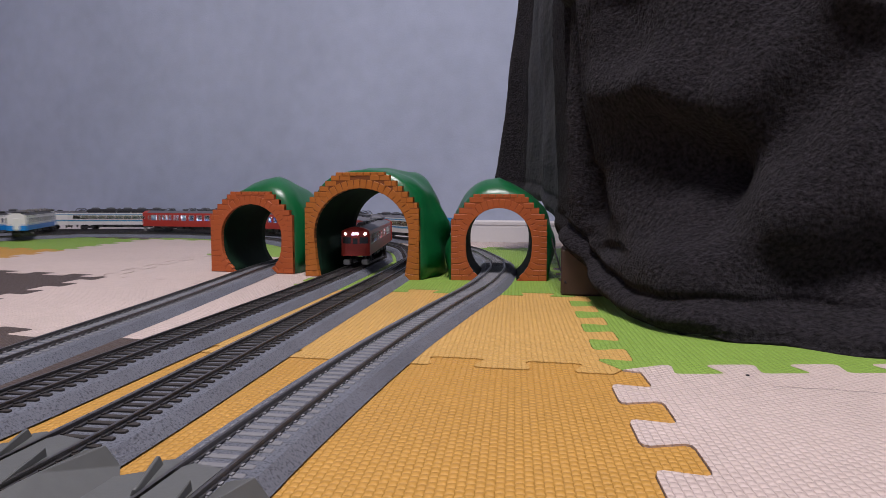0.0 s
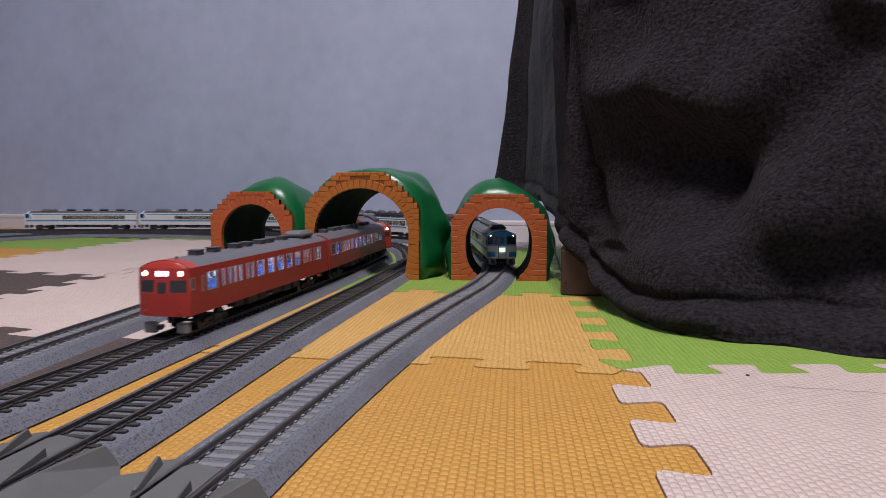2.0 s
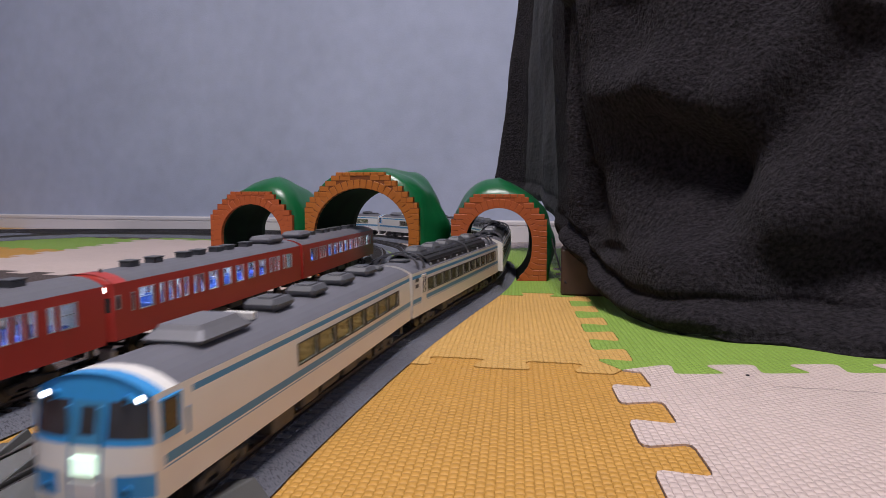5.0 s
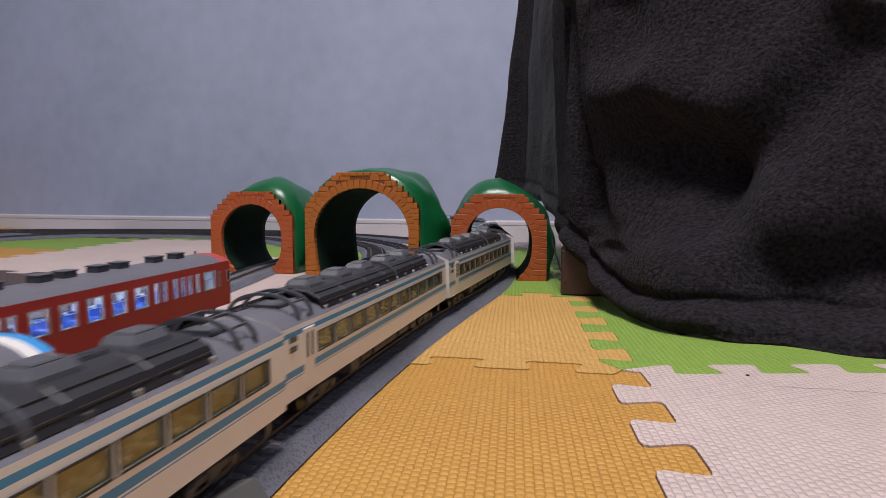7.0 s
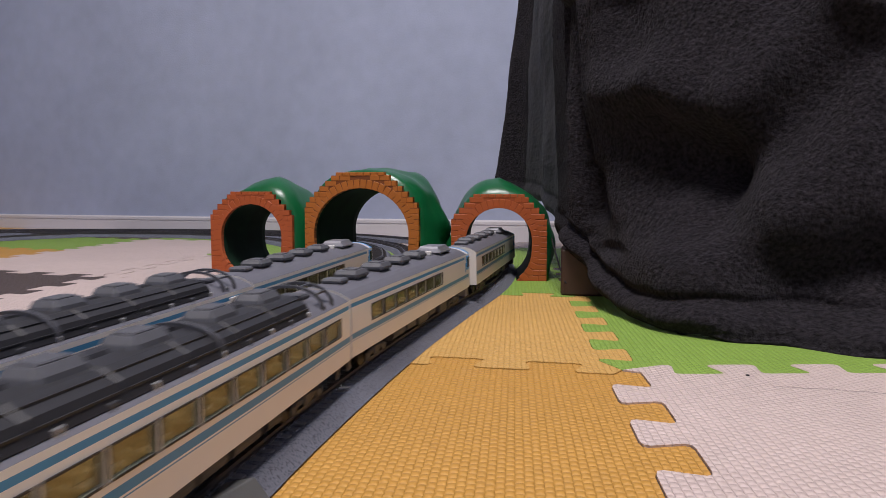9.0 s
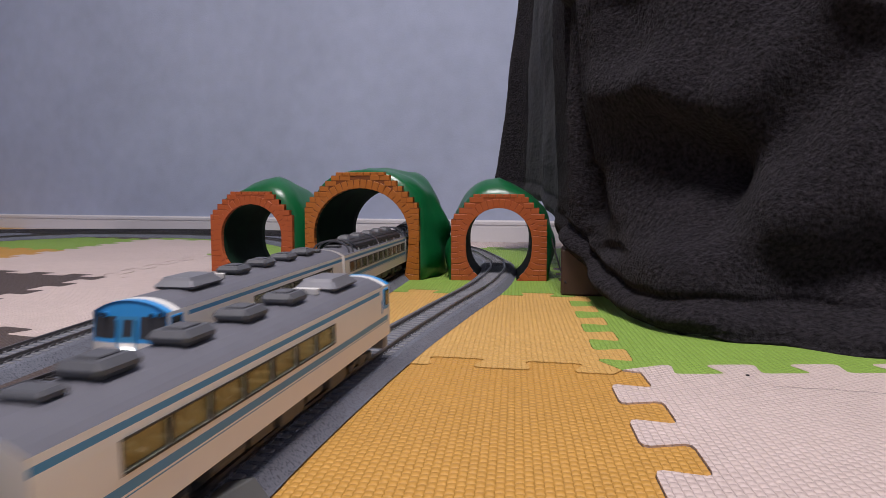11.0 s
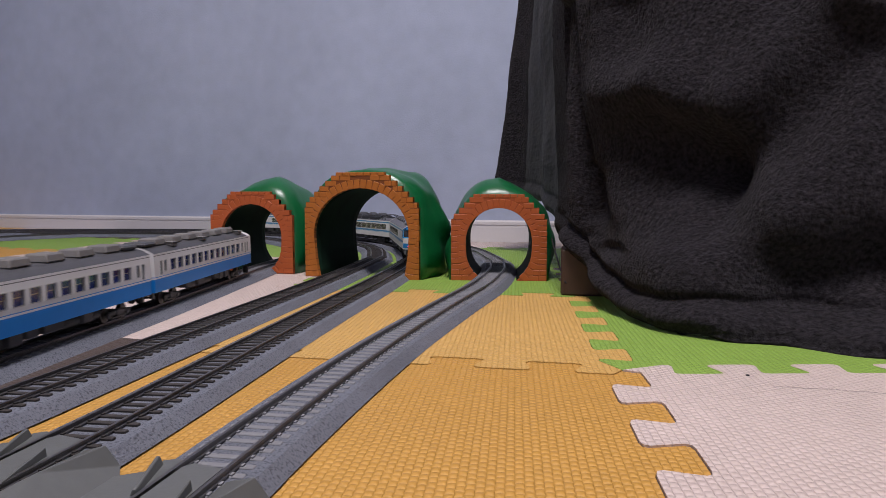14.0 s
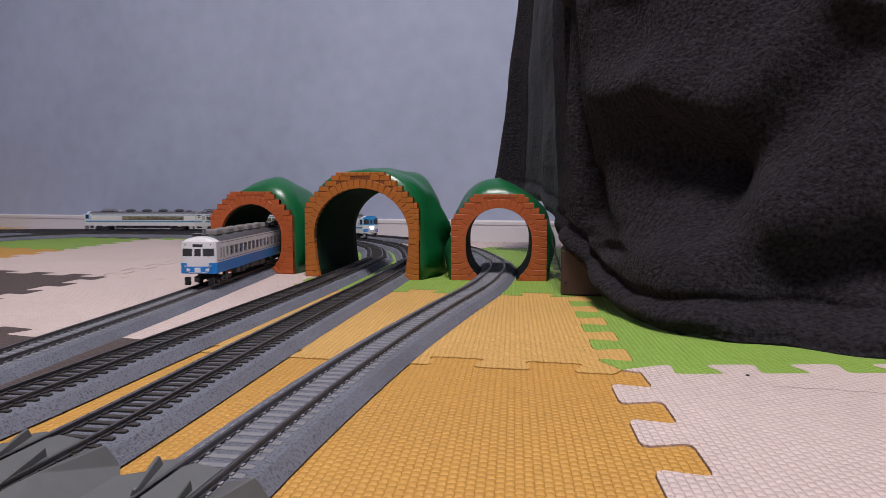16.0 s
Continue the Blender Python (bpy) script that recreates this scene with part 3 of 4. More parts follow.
def cable():
    bm = bmesh.new()
    pts = [Vector((0.1225, 0.80 - 0.012 * k, 0.052 - 0.0066 * k + 0.00022 * k * k)) for k in range(9)]
    rings = []
    for q in pts:
        rings.append([bm.verts.new((q.x + 0.0009 * math.cos(a), q.y, max(0.0009, q.z) + 0.0009 * math.sin(a))) for a in (0, 1.57, 3.14, 4.71)])
    for r0, r1 in zip(rings, rings[1:]):
        for j in range(4):
            bm.faces.new((r0[j], r0[(j + 1) % 4], r1[(j + 1) % 4], r1[j]))
    tagged(part("cable", bm, BLACK), "thin black cable hanging beside the furniture foot", "cable")


cable()
# bottom (x, y, z) and top (x, y) of the cloth, from its far edge round to the near side
CLOTH = [(0.083, 1.24, 0.100, 0.134, 1.25), (0.128, 1.19, 0.098, 0.150, 1.19), (0.146, 1.08, 0.090, 0.136, 1.05), (0.144, 0.94, 0.074, 0.135, 0.94),
         (0.134, 0.80, 0.056, 0.128, 0.82), (0.129, 0.72, 0.047, 0.124, 0.74), (0.153, 0.67, 0.018, 0.150, 0.71), (0.171, 0.575, 0.002, 0.185, 0.68),
         (0.187, 0.515, 0.001, 0.235, 0.65), (0.222, 0.475, 0.001, 0.310, 0.62), (0.272, 0.435, 0.001, 0.400, 0.60), (0.40, 0.41, 0.001, 0.52, 0.58), (0.70, 0.42, 0.001, 0.75, 0.58)]
# ridges and hollows of the cloth: lines of (x, z), height, width
FOLDS = [([(0.15, 0.071), (0.154, 0.06), (0.148, 0.05)], 0.01, 0.008),  # knot where the hem gathers
         ([(0.184, 0.193), (0.201, 0.172), (0.219, 0.168), (0.242, 0.181), (0.271, 0.208), (0.306, 0.244)], 0.026, 0.026),  # lip of the upper sheet
         ([(0.193, 0.15), (0.213, 0.128), (0.242, 0.141), (0.273, 0.176), (0.301, 0.214)], -0.034, 0.036),  # hollow under the lip
         ([(0.197, 0.112), (0.202, 0.084)], -0.036, 0.028),  # slack below the hollow
         ([(0.325, 0.233), (0.306, 0.193), (0.279, 0.151), (0.25, 0.107), (0.224, 0.076), (0.201, 0.046), (0.185, 0.021)], 0.022, 0.034),  # long ridge to the hem
         ([(0.24, 0.035), (0.266, 0.041), (0.289, 0.047)], -0.036, 0.03),  # hollow right of the hem
         ([(0.159, 0.279), (0.161, 0.201), (0.167, 0.128), (0.177, 0.062)], 0.012, 0.028),  # soft panel
         ([(0.17, 0.269), (0.179, 0.187), (0.189, 0.118)], -0.008, 0.012),  # crease beside the panel
         ([(0.126, 0.293), (0.131, 0.191), (0.138, 0.13)], -0.014, 0.005),  # crease of the outer fold
         ([(0.143, 0.121), (0.15, 0.088), (0.159, 0.053)], -0.016, 0.008),  # crease towards the knot
         ]


def blanket():
    bm = bmesh.new()
    nu, nv = 460, 250
    ctrl = np.array(CLOTH)
    m = len(ctrl)

    def col(u):
        i = min(int(u), m - 2)
        t = u - i
        a, b, c, d = ctrl[max(i - 1, 0)], ctrl[i], ctrl[i + 1], ctrl[min(i + 2, m - 1)]
        return 0.5 * (2 * b + (c - a) * t + (2 * a - 5 * b + 4 * c - d) * t * t + (3 * b - a - 3 * c + d) * t ** 3)

    def fold(x, z):
        total = 0.0
        for line, amp, width in FOLDS:
            best = 9.0
            for (x0, z0), (x1, z1) in zip(line, line[1:]):
                dx, dz = x1 - x0, z1 - z0
                t = max(0.0, min(1.0, ((x - x0) * dx + (z - z0) * dz) / (dx * dx + dz * dz)))
                best = min(best, math.hypot(x - x0 - dx * t, z - z0 - dz * t))
            total += amp * math.exp(-(best / width) ** 2)
        return total
    top_z = 0.46
    rows = []
    for i in range(nu + 1):
        u = (m - 1) * i / nu
        c = col(u)
        e = col(min(u + 0.05, m - 1)) - col(max(u - 0.05, 0))
        out = Vector((e[1], -e[0], 0)).normalized() * -1
        if out.y > 0.2 or out.x > 0.8:
            out = -out
        line = []
        for j in range(nv + 1):
            v = j / nv
            z = c[2] + (top_z - c[2]) * v ** 1.25
            w = (z - c[2]) / (top_z - c[2])
            x, y = c[0] + (c[3] - c[0]) * w ** 0.8, c[1] + (c[4] - c[1]) * w ** 0.8
            f = fold(x, z) if u > 4.5 else 0.0
            f += 0.0035 * math.sin(u * 5.2 + z * 3) * (1 if u < 6.5 else 0.4)
            f += 0.005 * noise.noise(Vector((x * 14, y * 9, z * 11))) + 0.0010 * noise.noise(Vector((x * 45, y * 45, z * 45)))
            f += 0.0007 * noise.noise(Vector((x * 480, y * 480, z * 480))) + 0.0005 * noise.noise(Vector((x * 150, y * 150, z * 150)))
            # rolled hem
            f += (1.0 if u > 4.6 else 0.35) * 0.009 * math.exp(-((z - c[2] - 0.010) / 0.008) ** 2) - (0.006 if u > 4.6 else 0.001) * math.exp(-((z - c[2] - 0.0235) / 0.004) ** 2)
            line.append(bm.verts.new((x + out.x * f, y + out.y * f, max(0.001, z + 0.006 * noise.noise(Vector((u * 1.5, 3, 0))) * (1 - v)))))
        rows.append(line)
    for i in range(nu):
        for j in range(nv):
            face = bm.faces.new((rows[i][j], rows[i + 1][j], rows[i + 1][j + 1], rows[i][j + 1]))
            face.material_index = 1 if 1.1 < (m - 1) * i / nu < 3.3 else 0
    # cloth over the top of the furniture
    back = [bm.verts.new((max(r[-1].co.x, 0.2) + 0.3, 1.25, top_z)) for r in rows]
    for i in range(nu):
        bm.faces.new((rows[i][-1], rows[i + 1][-1], back[i + 1], back[i]))
    ob = part("blanket", bm, [FLEECE, SATIN], smooth=True)
    tagged(ob, "dark grey fleece blanket draped in folds over furniture", "blanket")
    mod = ob.modifiers.new("thickness", "SOLIDIFY")
    mod.thickness, mod.offset = 0.004, -1


blanket()


# ---- trains ----
CAR_L, CAR_W, SILL, GUTTER, RISE, PIVOT = 0.262, 0.0365, 0.0098, 0.0412, 0.0052, 0.0875
HL, HW = CAR_L / 2, CAR_W / 2


def crown(y, top=GUTTER, rise=RISE):
    return top + rise * (1 - abs(y / HW) ** 2.4)


def shell(car, wins, bands, mats, cab_pick=None, cab_y=(), cab_z=(), rake=None, roof_slot=1, roof_face=None, sill=SILL):
    """The body of a car. wins: (x0, x1, z0, z1) side openings; bands: (z0, z1, slot); cab_pick(y, z) gives the slots of a cab's face at the +x end."""
    bm = bmesh.new()
    us = sorted({-HL, HL - 0.004 if cab_pick else HL, *(w[0] for w in wins), *(w[1] for w in wins)})
    zs = sorted({sill, GUTTER, *(b[0] for b in bands), *(b[1] for b in bands), *(w[2] for w in wins), *(w[3] for w in wins)})

    def pick(u, z):
        for w in wins:
            if w[0] < u < w[1] and w[2] < z < w[3]:
                return None
        for b in bands:
            if b[0] < z < b[1] and (len(b) < 4 or b[3] < u < b[4]):
                return b[2]
        return 0
    for b in bands:
        if len(b) > 3:
            us = sorted(set(us) | {max(-HL, b[3]), min(HL - 0.004 if cab_pick else HL, b[4])})
    for sgn in (-1, 1):
        skin(bm, lambda u, z: (u, sgn * (HW - 0.0006 * max(0, (z - 0.03) / 0.011)), z), us, zs, pick)
        # jambs of the openings
        for w in wins:
            skin(bm, lambda u, d: (u, sgn * (HW - d), w[2]), [w[0], w[1]], [0, 0.0012], lambda u, d: 0)
            skin(bm, lambda u, d: (u, sgn * (HW - d), w[3]), [w[0], w[1]], [0, 0.0012], lambda u, d: 0)
            skin(bm, lambda z, d: (w[0], sgn * (HW - d), z), [w[2], w[3]], [0, 0.0012], lambda u, d: 0)
            skin(bm, lambda z, d: (w[1], sgn * (HW - d), z), [w[2], w[3]], [0, 0.0012], lambda u, d: 0)
    ys = [HW * math.sin(radians(a)) for a in range(-90, 91, 15)]
    face_x = HL - 0.004 if cab_pick else HL
    skin(bm, lambda u, y: (u, y * (1 - 0.034), crown(y)), [-HL, -HL + 0.003, -0.05, 0.05, face_x - 0.011, face_x - 0.005, face_x], ys,
         lambda u, y: roof_slot if not cab_pick or u < face_x - 0.011 else 0 if u < face_x - 0.005 else roof_face)
    # plain end with its gangway
    ez = sorted({sill, GUTTER, *(b[0] for b in bands if len(b) < 4), *(b[1] for b in bands if len(b) < 4)})
    skin(bm, lambda y, z: (-HL, y * (1 - 0.034 * max(0, (z - 0.03) / 0.011)), z), sorted({-HW, -0.005, 0.005, HW}), ez,
         lambda y, z: 3 if abs(y) < 0.005 and z < 0.036 else next((b[2] for b in bands if b[0] < z < b[1] and len(b) < 4), 0))
    skin(bm, lambda y, k: (-HL, y * 0.966, GUTTER + (crown(y) - GUTTER) * k), ys, [0, 1], lambda y, k: 0)
    # far end: a cab face or another plain end
    if cab_pick:
        cy = sorted({-HW, HW, *cab_y, *(-y for y in cab_y), *ys})
        cz = sorted({sill, GUTTER, *cab_z})
        plan = lambda y, z: face_x + 0.004 * (1 - abs(y / HW) ** 3.5) - (rake(z) if rake else 0) * (1 - 0.6 * abs(y / HW) ** 4)
        skin(bm, lambda y, z: (plan(y, z), y * (1 - 0.034 * max(0, (z - 0.03) / 0.011)), z), cy, cz, cab_pick)
        skin(bm, lambda y, k: (plan(y, GUTTER) * (1 - k) + k * (face_x - 0.001), y * 0.966, GUTTER + (crown(y) - GUTTER) * math.sin(k * math.pi / 2)), ys, [0, 0.25, 0.5, 0.75, 1],
             lambda y, k: roof_face if roof_face is not None else 0)
    else:
        skin(bm, lambda y, z: (face_x, y * (1 - 0.034 * max(0, (z - 0.03) / 0.011)), z), sorted({-HW, -0.005, 0.005, HW}), ez,
             lambda y, z: 3 if abs(y) < 0.005 and z < 0.036 else next((b[2] for b in bands if b[0] < z < b[1] and len(b) < 4), 0))
        skin(bm, lambda y, k: (face_x, y * 0.966, GUTTER + (crown(y) - GUTTER) * k), ys, [0, 1], lambda y, k: 0)
    bmesh.ops.remove_doubles(bm, verts=bm.verts, dist=0.00002)
    ob = part("body", bm, mats, car)
    bm = bmesh.new()
    box(bm, (-0.002, 0, sill + 0.0005), (CAR_L - 0.006, CAR_W - 0.0012, 0.001))
    part("floor_pan", bm, BLACK, car)
    return ob


def windows(car, wins, glass, frame_mat, seat, light, curtains=False):
    """Panes with thin frames in the openings, and what shows behind them."""
    for sgn in (-1, 1):
        for w in wins:
            bm = bmesh.new()
            box(bm, ((w[0] + w[1]) / 2, sgn * (HW - 0.0010), (w[2] + w[3]) / 2), (w[1] - w[0], 0.0003, w[3] - w[2]))
            pane = part("window", bm, glass, car)
            bm = bmesh.new()
            t = 0.0005
            for x in (w[0], w[1]):
                box(bm, (x, sgn * (HW - 0.00005), (w[2] + w[3]) / 2), (t, 0.0005, w[3] - w[2] + t))
            for z in (w[2], w[3]):
                box(bm, ((w[0] + w[1]) / 2, sgn * (HW - 0.00005), z), (w[1] - w[0] - t, 0.0005, t))
            if w[1] - w[0] > 0.009 and frame_mat is FRAME:
                box(bm, ((w[0] + w[1]) / 2, sgn * (HW - 0.0006), w[2] + 0.55 * (w[3] - w[2])), (w[1] - w[0], 0.0003, 0.0004))
            part("window_frame", bm, frame_mat, pane)
    bm = bmesh.new()
    box(bm, (0, 0, 0.0155), (CAR_L - 0.02, CAR_W - 0.005, 0.0006))
    box(bm, (0, 0, 0.0385), (CAR_L - 0.02, CAR_W - 0.005, 0.0004))
    box(bm, (HL - 0.024, 0, 0.027), (0.0006, CAR_W - 0.005, 0.022))
    box(bm, (-HL + 0.014, 0, 0.027), (0.0006, CAR_W - 0.005, 0.022))
    # pale lining between and round the openings
    order = sorted(wins)
    lining = [(-HL + 0.006, order[0][0])] + [(a[1], b[0]) for a, b in zip(order, order[1:])]
    for sgn in (-1, 1):
        for x0, x1 in lining:
            if x1 - x0 > 0.0012:
                box(bm, ((x0 + x1) / 2, sgn * (HW - 0.0019), 0.0290), (x1 - x0 - 0.0006, 0.0004, 0.0180))
        for z0, z1 in ((0.0160, order[0][2]), (order[0][3], 0.0383)):
            box(bm, (0, sgn * (HW - 0.0019), (z0 + z1) / 2), (CAR_L - 0.020, 0.0003, z1 - z0))
    part("interior", bm, INNER, car)
    bm = bmesh.new()
    x = -HL + 0.022
    while x < HL - 0.032:
        for sgn in (-1, 1):
            box(bm, (x, sgn * 0.0095, 0.0200), (0.0022, 0.0105, 0.0090), 0.0005)
            box(bm, (x + 0.004, sgn * 0.0095, 0.0178), (0.006, 0.010, 0.003), 0.0004)
        x += 0.0115
    part("seat_row", bm, seat, car)
    # ceiling strips: cabin lights in the red cars, added fill in the cream ones
    if light:
        bm = bmesh.new()
        for x in (-0.075, -0.025, 0.025, 0.075):
            box(bm, (x, 0, 0.0378), (0.030, 0.004, 0.0006))
        part("cabin_light", bm, light, car, "glowing cabin ceiling strips, an added fill in the cream cars")


def bogie(car, x, mat):
    bm = bmesh.new()
    for sgn in (-1, 1):
        box(bm, (0, sgn * 0.0125, 0.0062), (0.030, 0.0022, 0.0030), 0.0006)
        box(bm, (0, sgn * 0.0134, 0.0066), (0.008, 0.0026, 0.0052), 0.0008)
        for ax in (-0.0132, 0.0132):
            box(bm, (ax, sgn * 0.0134, 0.0054), (0.0052, 0.0022, 0.0046), 0.0008)
        box(bm, (0, sgn * 0.0128, 0.0030), (0.020, 0.0012, 0.0010))
    box(bm, (0, 0, 0.0068), (0.008, 0.025, 0.0024))
    top = new("bogie", mesh_of(bm, "bogie", mat))
    top.parent, top.matrix_basis = car, pose(x, 0, 0)
    for ax in (-0.0132, 0.0132):
        bm = bmesh.new()
        for sgn in (-1, 1):
            disc(bm, (ax, sgn * GAUGE / 2, 0.0054), 0.0054, 0.0022, "y", 18)
            disc(bm, (ax, sgn * (GAUGE / 2 - 0.0014), 0.0054), 0.0060, 0.0006, "y", 18)
        disc(bm, (ax, 0, 0.0054), 0.0011, 0.020, "y", 8)
        part("wheelset", bm, WHEEL, top)
    return top


def underside(car, mat, seed, cab, lift=0.0):
    bogie(car, PIVOT, mat), bogie(car, -PIVOT, mat)
    bm = bmesh.new()
    box(bm, (0, 0, (SILL + lift + 0.0050) / 2 + 0.0012), (0.118, 0.0190, SILL + lift - 0.0026), 0.0006)
    for sgn in (-1, 1):
        box(bm, (sgn * 0.094, 0, SILL + lift + 0.0012), (0.062, 0.0200, 0.0030), 0.0004)
    part("under_frame", bm, BLACK, car)
    rnd = random.Random(seed)
    x = -0.060
    while x < 0.056:
        l = rnd.uniform(0.009, 0.022)
        h = rnd.uniform(0.0050, 0.0080)
        for sgn in (-1, 1):
            bm = bmesh.new()
            if rnd.random() < 0.25:
                disc(bm, (x + l / 2, sgn * 0.0115, SILL + lift - 0.0038), 0.0036, l, "x", 14)
            else:
                box(bm, (x + l / 2, sgn * 0.0125, SILL + lift - h / 2 + 0.0004), (l, rnd.uniform(0.006, 0.009), h), 0.0007)
            part("equipment_box", bm, mat, car)
        x += l + rnd.uniform(0.002, 0.007)
    for sgn in (-1, 1):
        bm = bmesh.new()
        box(bm, (sgn * (HL + 0.0015), 0, 0.0072), (0.005, 0.0026, 0.0026), 0.0004)
        box(bm, (sgn * (HL + 0.0030), 0, 0.0072), (0.0020, 0.0046, 0.0036), 0.0005)
        part("coupler", bm, BLACK, car)
    for sgn in (-1, 1):
        bm = bmesh.new()
        box(bm, (-HL + 0.006, sgn * 0.0135, 0.0070), (0.004, 0.0012, 0.0062), 0.0003)
        part("step", bm, mat, car)


def raise_body(car, lift):
    """Sets all of a car but its bogies and couplers higher over the rails."""
    for child in car.children:
        if child.name.split(".")[0] not in ("bogie", "coupler", "snow_plough", "step_plate"):
            child.matrix_basis = Matrix.Translation((0, 0, lift)) @ child.matrix_basis


def gangway(car, x, mat):
    bm = bmesh.new()
    for k in range(3):
        box(bm, (x + math.copysign(0.0004 + k * 0.0008, x), 0, 0.024), (0.0009, 0.0115 - 0.0008 * (k % 2), 0.0235 - 0.0008 * (k % 2)), 0.0003)
    part("gangway", bm, mat, car)


def roof_box(car, x, sx, sy, sz, mat=None, y=0.0, name="roof_vent", bevel=0.0012, taper=0.0):
    bm = bmesh.new()
    v = box(bm, (0, 0, 0), (sx, sy, sz), bevel)
    if taper:
        for w in bm.verts:
            if w.co.z > 0:
                w.co.x *= 1 - taper
                w.co.y *= 1 - taper
    bmesh.ops.translate(bm, vec=(x, y, crown(y) + sz / 2 - 0.0004), verts=bm.verts)
    return part(name, bm, mat or VENT, car)


def lens(car, name, x, y, z, r, mat, ring_mat, label=""):
    bm = bmesh.new()
    disc(bm, (x, y, z), r * 1.25, 0.0016, "x", 16)
    ring = part(name, bm, ring_mat, car)
    bm = bmesh.new()
    disc(bm, (x + 0.0007, y, z), r, 0.0010, "x", 16, r * 0.85)
    part("lens", bm, mat, ring, label)
    return ring


def plate(car, name, x, y, z, sx, sy, sz, mat, label="", bevel=0.0003):
    bm = bmesh.new()
    box(bm, (x, y, z), (sx, sy, sz), bevel)
    return part(name, bm, mat, car, label)


# -- red diesel car --
W0, W1 = 0.0240, 0.0362
RED_WINS = [(-0.1110, -0.0998, W0, W1)] + [(x, x + 0.0046, W0 + 0.0003, W1) for x in (-0.0965, -0.0850, -0.0775, -0.0700)] \
    + [(x, x + 0.0122, W0, W1) for x in (-0.0580, -0.0393, -0.0205, -0.0015, 0.0178)] \
    + [(x, x + 0.0048, W0 + 0.0003, W1) for x in (0.0362, 0.0440, 0.0556, 0.0642, 0.0724, 0.0815)] + [(0.0915, 0.1060, W0, W1)]
CAB_WIN = [(0.1225, 0.1265, 0.0270, 0.0345), (0.1105, 0.1130, 0.0245, 0.0345)]


def red_car(cab):
    car = empty("train_car", pose(0, 0, 0), "red model diesel railcar with grey roof and lit windows", "model train", "red train")
    wins = RED_WINS + (CAB_WIN if cab else [(0.1110, 0.1255, W0, W1)])

    def face(y, z):
        if 0.0255 < z < 0.0335 and (0.0055 < abs(y) < 0.0163):
            return 2
        if 0.0248 < z < 0.0322 and abs(y) < 0.0032:
            return 2
        return 0
    shell(car, wins, [], [RED, ROOF, DARKGLASS, BLACK], face if cab else None, (0.0032, 0.0055, 0.0163), (0.0255, 0.0335, 0.0248, 0.0322), rake=lambda z: 0.0018 * max(0, (z - 0.024) / 0.017),
          roof_face=0 if cab else None)
    windows(car, wins, GLASS, FRAME, SEATBLUE, CABIN)
    underside(car, UNDERDARK, 11, cab)
    gangway(car, -HL, RED)
    for x in (-0.092, -0.072, -0.037, -0.018, 0.010, 0.042, 0.062, 0.094) if not cab else (-0.06, -0.030, -0.013, 0.012, 0.030, 0.064, 0.088):
        v = roof_box(car, x, 0.0098, 0.0076, 0.0036, bevel=0.0006)
        bm = bmesh.new()
        box(bm, (x, 0, crown(0) + 0.0034), (0.0106, 0.0084, 0.0007), 0.0002)
        part("vent_cap", bm, VENT, v)
    if cab:
        roof_box(car, -0.100, 0.030, 0.020, 0.0066, ROOF, name="cooling_unit", bevel=0.0026)
        x = HL - 0.0008
        for y in (-0.0125, 0.0125):
            lens(car, "headlight", x - 0.0022, y, 0.0378, 0.0019, HEAD, RED, "lit round headlight")
        plate(car, "destination_sign", x - 0.0008, 0, 0.0378, 0.0016, 0.0086, 0.0032, SIGN, "lit white destination sign")
        plate(car, "door_ledge", x - 0.0002, 0, 0.0232, 0.0008, 0.0076, 0.0004, RED)
        for y in (-0.0115, 0.0115):
            plate(car, "tail_lamp", x - 0.0008, y, 0.0185, 0.0016, 0.0028, 0.0026, RED)
            plate(car, "jumper_plug", x - 0.0010, y * 0.95, 0.0130, 0.0024, 0.0044, 0.0020, RED)
            plate(car, "snow_plough", HL - 0.006, y, 0.0050, 0.0050, 0.0090, 0.0072, SKIRT, bevel=0.0012)
        plate(car, "whistle", HL - 0.012, 0.004, crown(0) + 0.0010, 0.0012, 0.0012, 0.0022, BLACK)
    else:
        gangway(car, HL, RED)
    raise_body(car, 0.0036)
    return car


